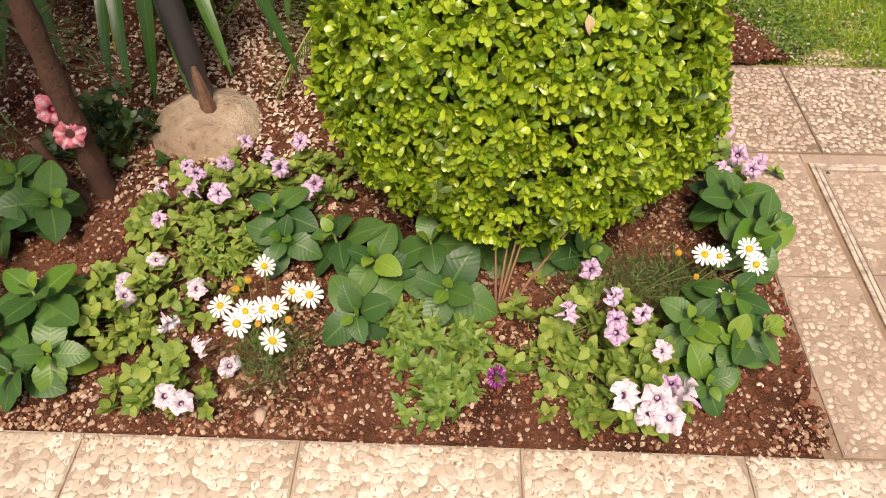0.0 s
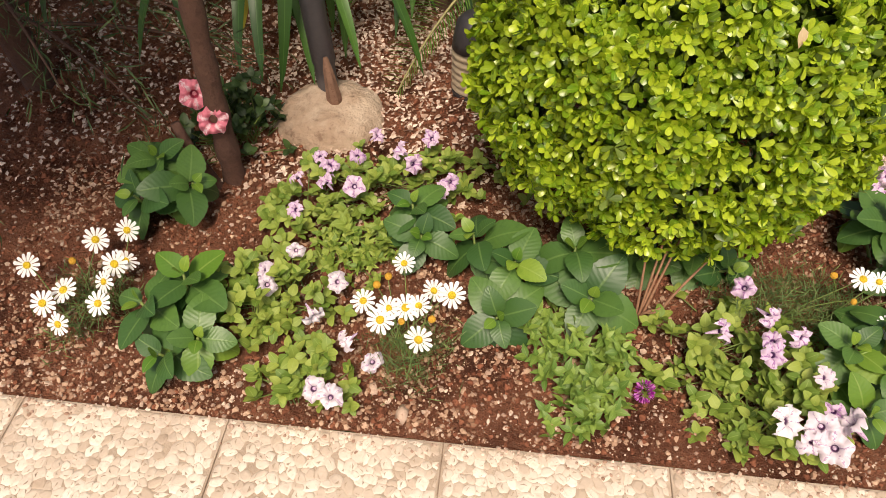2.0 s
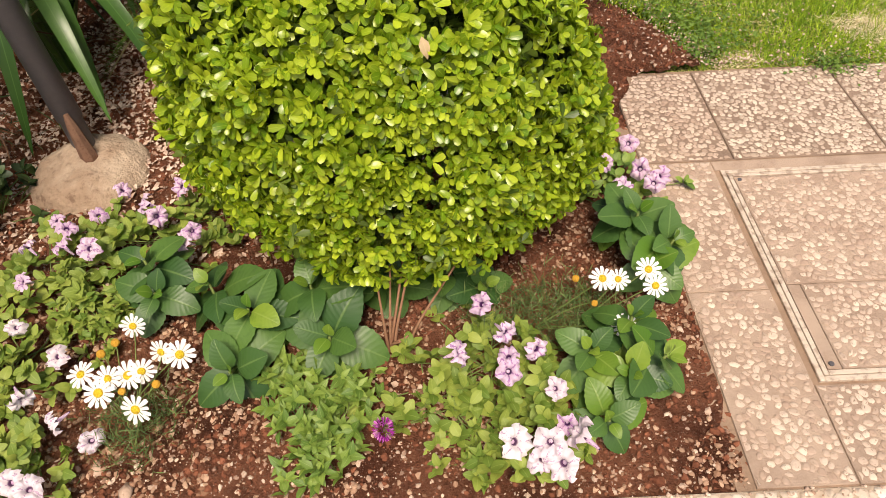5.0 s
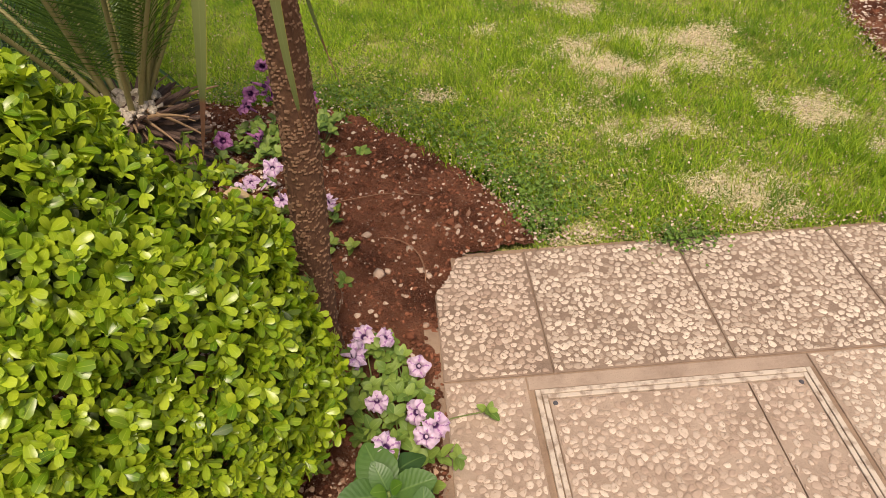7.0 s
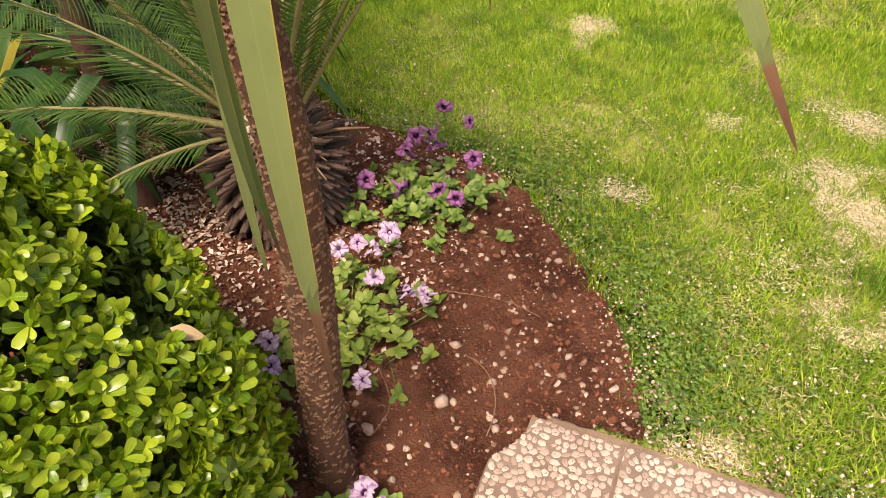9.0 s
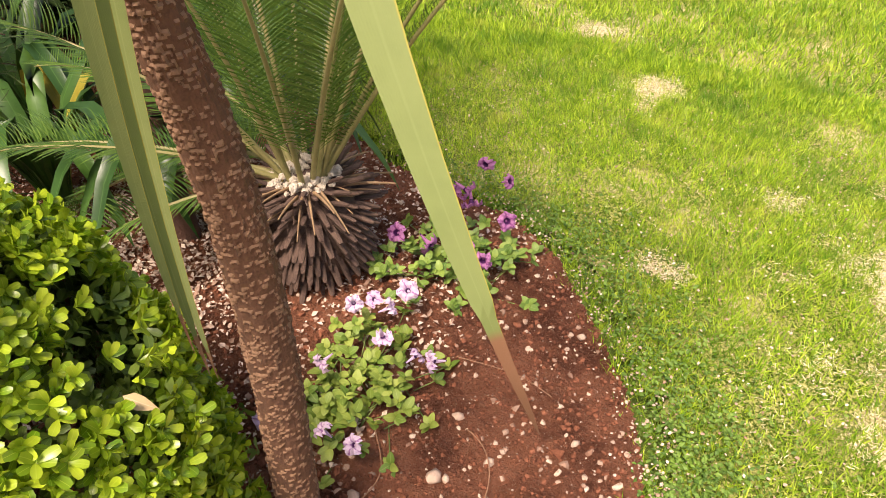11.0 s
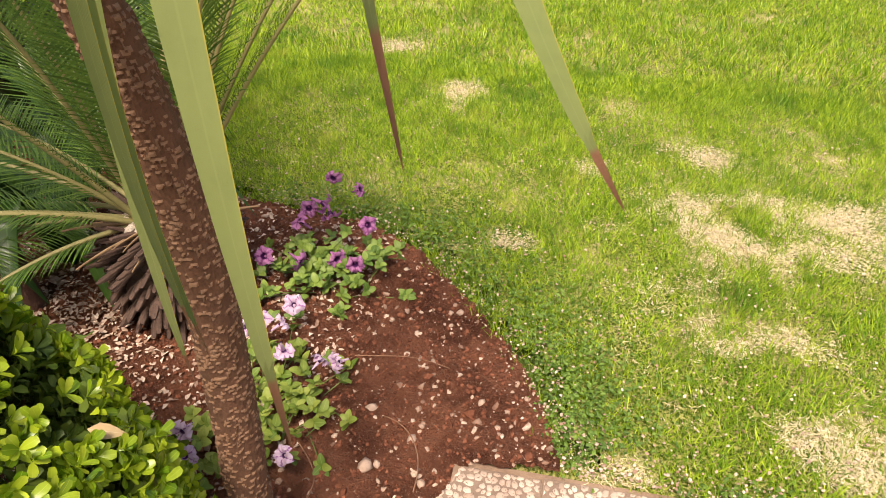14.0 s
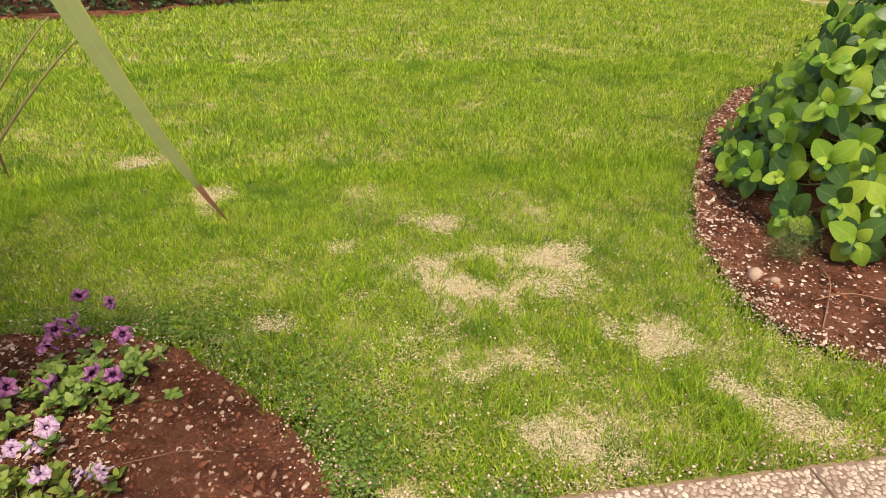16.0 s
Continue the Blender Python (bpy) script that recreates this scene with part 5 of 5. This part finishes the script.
part("wooden_peg", mesh("wooden_peg", V, F, rot_wood, U), light_pole, "weathered wooden peg against the post")

pot = thing("jar", "ribbed cream jar with a dark neck and base", "jar", (-1.32, 0.23, 0))
V, F, U = tube([(0, 0, z) for z in np.linspace(0.03, 0.17, 24)], 0.062 + 0.0035 * np.sin(np.linspace(0, 6 * 6.28, 24)), 24)
part("body", mesh("body", V, F, jar_pale, U, True), pot)
V, F, U = tube([(0, 0, -0.005), (0, 0, 0.0), (0, 0, 0.03), (0, 0, 0.034)], (0.055, 0.062, 0.064, 0.058), 24)
part("base", mesh("base", V, F, jar_dark, U, True), pot, "dark base")
V, F, U = tube([(0, 0, 0.168), (0, 0, 0.17), (0, 0, 0.2), (0, 0, 0.25), (0, 0, 0.27)], (0.058, 0.064, 0.06, 0.05, 0.03), 24)
part("neck", mesh("neck", V, F, jar_dark, U, True), pot, "dark rounded neck")


def strap_plant(at, count, length, label, yellow=()):
    p = thing("strap_leaf_lily", label, "lily", at, "strap-leaved lilies")
    for i in range(count):
        a = i * 2.39996 + rng.normal(0, 0.2)
        L = length * (0.75 + 0.5 * rng.random())
        d = np.array((math.cos(a), math.sin(a), 0))
        pts = bezier(d * 0.03, d * 0.08 + (0, 0, L * 0.55), d * L * 0.45 + (0, 0, L * 0.75), d * L * 0.72 + (0, 0, 0.05 + L * 0.12 * rng.random()), 16)
        sword_leaf(pts, 0.06, p, strap_yellow if i in yellow else strap, 0.3, flip=tuple(d + (0, 0, 0.6)))
    return p


lily = strap_plant((-1.98, 0.62, 0), 20, 0.75, "dark lily with long arching strap leaves", (3, 11))
strap_plant((-1.5, 0.95, 0), 18, 0.75, "dark strap-leaved lily behind the shrub")
strap_plant((-2.5, 0.9, 0), 18, 0.85, "arching strap-leaved lily in the shade", (5,))
strap_plant((-1.9, 1.5, 0), 20, 0.9, "broad dark strap leaves beside the cycad")
strap_plant((-2.9, 1.6, 0), 20, 0.95, "broad dark strap leaves at the back of the bed")

back_tree = thing("slim_tree", "slim pale grey-brown trunk behind the cycad", "tree", (-1.47, 0.72, 0))
V, F, U = tube(bezier((0, 0, -0.03), (-0.02, 0, 0.3), (-0.05, 0.02, 0.8), (-0.1, 0.05, 1.6), 20), np.linspace(0.04, 0.028, 20), 12)
part("trunk", mesh("trunk", V, F, bark_thin, U, True), back_tree)
c = np.clip(rng.normal(0, 1, (900, 3)), -1.6, 1.6) * (0.4, 0.4, 0.25) + (-0.1, 0.1, 2.0)
V, F, U = scatter(FARLEAF, random_turns(900, 0.8), c, 0.08)
part("crown", mesh("crown", V, F, hedge_leaf, U), back_tree, kind="stuff")


# broad strap leaves hanging down beside the lamp post
for tip, high, mat, lab in [((-1.881, 0.087, 0.06), (-1.794, 0.107, 0.4), strap, "broad dark green strap leaf"),
                            ((-1.716, 0.251, 0.08), (-1.697, 0.271, 0.336), strap, "broad dark green strap leaf"),
                            ((-2.06, 0.285, 0.1), (-1.989, 0.305, 0.301), strap_yellow, "yellowing strap leaf"),
                            ((-1.777, 0.355, 0.1), (-1.766, 0.375, 0.278), strap, "broad dark green strap leaf")]:
    o = np.array(lily.location)
    tip, high = np.array(tip) - o, np.array(high) - o
    sword_leaf(bezier((0, -0.02, 0.02), (tip[0] * 0.3, tip[1] * 0.3, 0.75), high + (high - tip) * 0.9, tip, 24), 0.058, lily, mat, 0.2, flip=(0.25, -0.8, 0.5), label=lab)


def conifer_tree(at, tall, wide, count, label):
    p = thing("conifer", label, "conifer", at, "conifers at the dark end")
    V, F, U = tube([(0, 0, -0.03), (0, 0, tall * 0.5), (0, 0, tall)], (0.05, 0.035, 0.01), 10)
    part("trunk", mesh("trunk", V, F, bark_thin, U, True), p)
    sets, sprays = [], []
    for i in range(count):
        a, v = i * 2.39996, (i + 0.5) / count
        z0, r = 0.2 + tall * 0.9 * v, wide * (1 - v) ** 0.7 * (0.8 + 0.4 * rng.random())
        d = np.array((math.cos(a), math.sin(a), 0))
        b = bezier((0, 0, z0), d * r * 0.4 + (0, 0, z0 + 0.05), d * r * 0.8 + (0, 0, z0 + 0.02), d * r + (0, 0, z0 - 0.08), 10)
        sets.append(tube(b, np.linspace(0.007, 0.002, 10), 5, False))
        q = b[rng.integers(2, 10, 120)] + rng.normal(0, 0.035, (120, 3))
        sprays.append(scatter(NEEDLE, frames_of(d + rng.normal(0, 0.55, (120, 3)) - (0, 0, 0.2), rng.normal(0, 1, (120, 3))), q, 0.05 + 0.04 * rng.random(120)))
    V, F, U = joined(sets)
    part("branching", mesh("branching", V, F, bark_thin, U, True), p, kind="stuff")
    V, F, U = joined(sprays)
    part("foliage", mesh("foliage", V, F, conifer, U), p, kind="stuff")


conifer_tree((-2.68, 0.12, 0), 2.4, 0.85, 150, "dark feathery conifer at the end of the bed")
conifer_tree((-3.3, 1.0, 0), 2.8, 0.8, 40, "dark conifer behind the lilies")


def hedge(at, wide, deep, tall, label, group="far hedge", count=1000, material=None, name="hedge"):
    p = thing(name, label, "shrub", at, group)
    d = unit(rng.normal(0, 1, (count, 3)))
    d[:, 2] = np.abs(d[:, 2])
    r = 1 + 0.18 * np.array([noise.noise(tuple(q * 2.3 + at[0])) for q in d])
    c = d * r[:, None] * (wide, deep, tall) * (0.72 + 0.28 * rng.random((count, 1)))
    V, F, U = scatter(FARLEAF, frames_of(d + rng.normal(0, 0.6, (count, 3)), d + (0, 0, 0.5)), c, (0.08 + 0.06 * rng.random(count)))
    part("foliage", mesh("foliage", V, F, material or hedge_leaf, U), p, kind="stuff")
    for k in range(5):
        V, F, U = tube(bezier((0, 0, -0.03), (0.1 * wide * math.cos(k), 0.1 * deep, tall * 0.3), (0.4 * wide * math.cos(k * 1.3), 0, tall * 0.5), (0.6 * wide * math.cos(k * 1.3), 0, tall * 0.75), 8), np.linspace(0.025, 0.008, 8), 6)
        part("branch", mesh("branch", V, F, bark_thin, U, True), p)


for i in range(7):
    hedge((-6.6 + 1.25 * i, 8.6 + 0.45 * i, -0.02), 0.85, 0.6, 0.75 + 0.2 * (i % 3), "dark green low shrub at the far edge of the lawn")
for i in range(6):
    hedge((-8.5 + 3.2 * i, 13.5 + 0.2 * i, -0.02), 2.2, 1.2, 2.4, "tall dark hedge closing the garden", count=1500)
for i, (x, y) in enumerate([(-3.9, 1.4), (-3.6, 2.2), (-2.6, 2.1)]):
    hedge((x, y, -0.02), 0.7, 0.55, 1.1, "dark leafy shrub at the back of the bed", "shrubs at the back", 1800)


# ---- paving ----
def pebbled(x0, x1, y0, y1, cell, z, worn, seed, loose=0.0):
    """Flat rounded pebbles packed into a slab: shrunken cells round jittered centres."""
    r = np.random.default_rng(seed)
    nx, ny = max(2, int((x1 - x0) / cell)), max(2, int((y1 - y0) / cell))
    C = np.array([[((i + 0.5 + 0.48 * (2 * r.random() - 1) + 0.5 * (j % 2) - 0.25) * (x1 - x0) / nx, (j + 0.5 + 0.48 * (2 * r.random() - 1)) * (y1 - y0) / ny) for i in range(-1, nx + 1)] for j in range(-1, ny + 1)])
    V, F, at, S = [], [], 0, 7
    for j in range(1, ny + 1):
        for i in range(1, nx + 1):
            c = C[j, i]
            if r.random() < worn:
                continue
            near_by = np.array([C[b, a] for b in range(j - 1, j + 2) for a in range(max(i - 2, 0), min(i + 3, nx + 2)) if (a, b) != (i, j)]) - c
            d = np.linalg.norm(near_by, axis=1)
            ang = np.arange(S) * 6.2832 / S + r.random() * 6.28
            ray = np.column_stack([np.cos(ang), np.sin(ang)])
            proj = ray @ near_by.T
            reach = np.where(proj > 1e-6, (d * d / 2)[None] / np.maximum(proj, 1e-6), 9).min(1)
            reach = np.minimum(reach, cell * 1.05)
            reach = 0.7 * reach + 0.15 * (np.roll(reach, 1) + np.roll(reach, -1))
            reach = np.maximum(reach * (1.08 + 0.1 * r.random()) * (1 + 0.3 * (r.random(S) - 0.5)) - 0.0006, 0.003)
            p = ray * reach[:, None] * (1 - loose * r.random()) * (1.2 if loose < 0.2 else 1.0)
            long_way, s = r.random() * 3.1416, 0.05 + 0.2 * r.random()
            u = np.array((math.cos(long_way), math.sin(long_way)))
            p = p + np.outer(p @ u, u) * s * 0.5 - np.outer(p @ (-u[1], u[0]), (-u[1], u[0])) * s
            tilt, up = r.normal(0, 0.035, 2), 0.001 + 0.0014 * r.random()
            for k, h in ((1.0, 0.0002), (0.92, up * 0.75), (0.5, up)):
                q = p * k + c
                q[:, 0], q[:, 1] = np.clip(q[:, 0], 0.002, x1 - x0 - 0.002), np.clip(q[:, 1], 0.002, y1 - y0 - 0.002)
                V.append(np.column_stack([q + (x0, y0), z + h + (p * k) @ tilt]))
            for ring in (0, 1):
                F += [(at + ring * S + s, at + ring * S + (s + 1) % S, at + (ring + 1) * S + (s + 1) % S, at + (ring + 1) * S + s) for s in range(S)]
            top_ring = at + 2 * S
            F += [(top_ring, top_ring + s, top_ring + s + 1, top_ring + s + 2) for s in range(1, S - 2, 2)]
            at += 3 * S
    return np.concatenate(V), np.array(F)


pavement = tagged(new("pavement"), "pebble-faced concrete paving slabs", "pavement", kind="structure")


def slab(x0, x1, y0, y1, stone, matrix, cell=0.022, worn=0.0, seed=0, parent=None, z=0.0, gap=0.0012, cut=None):
    """One paving slab with its pebbles; cut takes off the corner at its low x and high y."""
    g = gap
    ring = [(x0 + g, y0 + g), (x1 - g, y0 + g), (x1 - g, y1 - g), (x0 + g, y1 - g)]
    if cut:
        ring = ring[:3] + [(x0 + cut, y1 - g), (x0 + cut * 0.55, y1 - cut * 1.1), (x0 + g, y1 - cut * 1.9)]
    n = len(ring)
    c = np.mean(ring, 0)
    inner = [tuple(np.array(p) + (c - p) / np.linalg.norm(c - p) * 0.0015) for p in ring]
    bm = bmesh.new()
    low = [bm.verts.new((*p, -0.09)) for p in ring]
    mid = [bm.verts.new((*p, z - 0.0015)) for p in ring]
    top_v = [bm.verts.new((*p, z)) for p in inner]
    for a, b in ((low, mid), (mid, top_v)):
        for i in range(n):
            bm.faces.new((a[i], a[(i + 1) % n], b[(i + 1) % n], b[i]))
    bm.faces.new(top_v)
    me = bpy.data.meshes.new("slab")
    bm.to_mesh(me), bm.free()
    me.materials.append(matrix)
    ob = part("slab", me, parent or pavement)
    if stone:
        V, F = pebbled(x0 + 0.003, x1 - 0.003, y0 + 0.003, y1 - 0.003, cell, z, worn, seed, 0.1 if stone == cream_pebble else 0.3)
        if cut:
            mid_p = V[F].mean(1)
            F = F[inside(ring, mid_p[:, 0], mid_p[:, 1])]
        part("pebble_facing", mesh("pebble_facing", V, F, stone, smooth=True), ob, kind="stuff")
    return ob


bed_sand = part("joint_sand", sheet("joint_sand", -7.0, 7.0, -7.0, 0.445, 0.09, lambda x, y: ~inside(BED, x, y) & ~((x < -0.19) & (y > -0.93)), lambda x, y: 0 * x - 0.004, joint_sand), pavement, "dark sand in the joints", kind="stuff")
W = 0.4455
for i in range(-5, 8):
    x = -1.7215 + W * i
    slab(x, x + W, -0.917 - W, -0.917, cream_pebble if -3 <= i <= 5 else None, cream_cement, 0.0195, 0.03, 100 + i, gap=0.0006)
    for r in range(1, 5):
        slab(x, x + W, -0.917 - W * (r + 1), -0.917 - W * r, None, cream_cement)
# the arm of the path that meets the lawn
slab(-0.19, 0.07, 0.003, 0.43, rosy_pebble, grey_cement, 0.0168, 0.03, 201, cut=0.075)
for i, x in enumerate((0.07, 0.505, 0.945, 1.385, 1.825, 2.265, 2.705)):
    slab(x, (0.505, 0.945, 1.385, 1.825, 2.265, 2.705, 3.145)[i], 0.003, 0.435, grey_pebble, grey_cement, 0.0168, 0.02, 210 + i)
slab(-0.19, 0.002, -0.453, 0.0, rosy_pebble, rosy_cement, 0.0168, 0.15, 202)
slab(-0.19, 0.002, -0.914, -0.453, rosy_pebble, rosy_cement, 0.0168, 0.15, 203)
slab(0.002, 0.33, -0.914, -0.705, rosy_pebble, rosy_cement, 0.0168, 0.12, 204)
slab(0.33, 0.675, -0.914, -0.705, rosy_pebble, rosy_cement, 0.0168, 0.12, 205)
for i, x in enumerate((0.675, 1.12, 1.565, 2.01)):
    for r, (y0, y1) in enumerate(((-0.453, 0.0), (-0.914, -0.453))):
        slab(x, x + 0.445, y0, y1, grey_pebble, rosy_cement, 0.0168, 0.08, 220 + 4 * r + i)

cover = thing("access_cover", "pebble-filled access cover in a worn metal frame", "access cover")
slab(0.043, 0.503, -0.443, -0.069, rosy_pebble, rosy_cement, 0.0168, 0.12, 301, cover, 0.001)
slab(0.503, 0.636, -0.443, -0.069, rosy_pebble, rosy_cement, 0.0168, 0.12, 302, cover, 0.001)
slab(0.043, 0.075, -0.672, -0.443, None, rosy_cement, parent=cover, z=0.001)
slab(0.075, 0.636, -0.672, -0.443, rosy_pebble, rosy_cement, 0.0168, 0.12, 303, cover, 0.001)


def rail(x0, x1, y0, y1, z):
    bm = bmesh.new()
    bmesh.ops.create_cube(bm, size=1)
    for v in bm.verts:
        v.co = Vector(((x0 + x1) / 2 + v.co.x * (x1 - x0), (y0 + y1) / 2 + v.co.y * (y1 - y0), z - 0.03 + v.co.z * 0.06))
    bmesh.ops.bevel(bm, geom=bm.edges[:], offset=0.0012, segments=1, affect="EDGES")
    me = bpy.data.meshes.new("frame_rail")
    bm.to_mesh(me), bm.free()
    me.materials.append(frame_metal)
    part("frame_rail", me, cover, "worn pale metal rail")


for o, w, z in ((0.0, 0.012, 0.0035), (0.0145, 0.011, 0.003)):
    xa, xb, ya, yb = 0.016 + o, 0.662 - o, -0.699 + o, -0.042 - o
    rail(xa, xa + w, ya, yb, z), rail(xb - w, xb, ya, yb, z)
    rail(xa + w + 0.0005, xb - w - 0.0005, ya, ya + w, z), rail(xa + w + 0.0005, xb - w - 0.0005, yb - w, yb, z)
BOLT = tube([(0, 0, -0.004), (0, 0, 0.003), (0, 0, 0.0045), (0, 0, 0.0048)], (0.006, 0.006, 0.005, 0.001), 10)
BOLT = mesh("bolt", BOLT[0], BOLT[1], grey_paint, BOLT[2])
for x, y in ((0.056, -0.082), (0.622, -0.082), (0.056, -0.659), (0.622, -0.659)):
    part("bolt", BOLT, cover, "dark bolt head", Matrix.Translation((x, y, 0.0)))
slab(0.002, 0.675, -0.04, 0.0, None, rosy_cement, gap=0.002, z=-0.001)
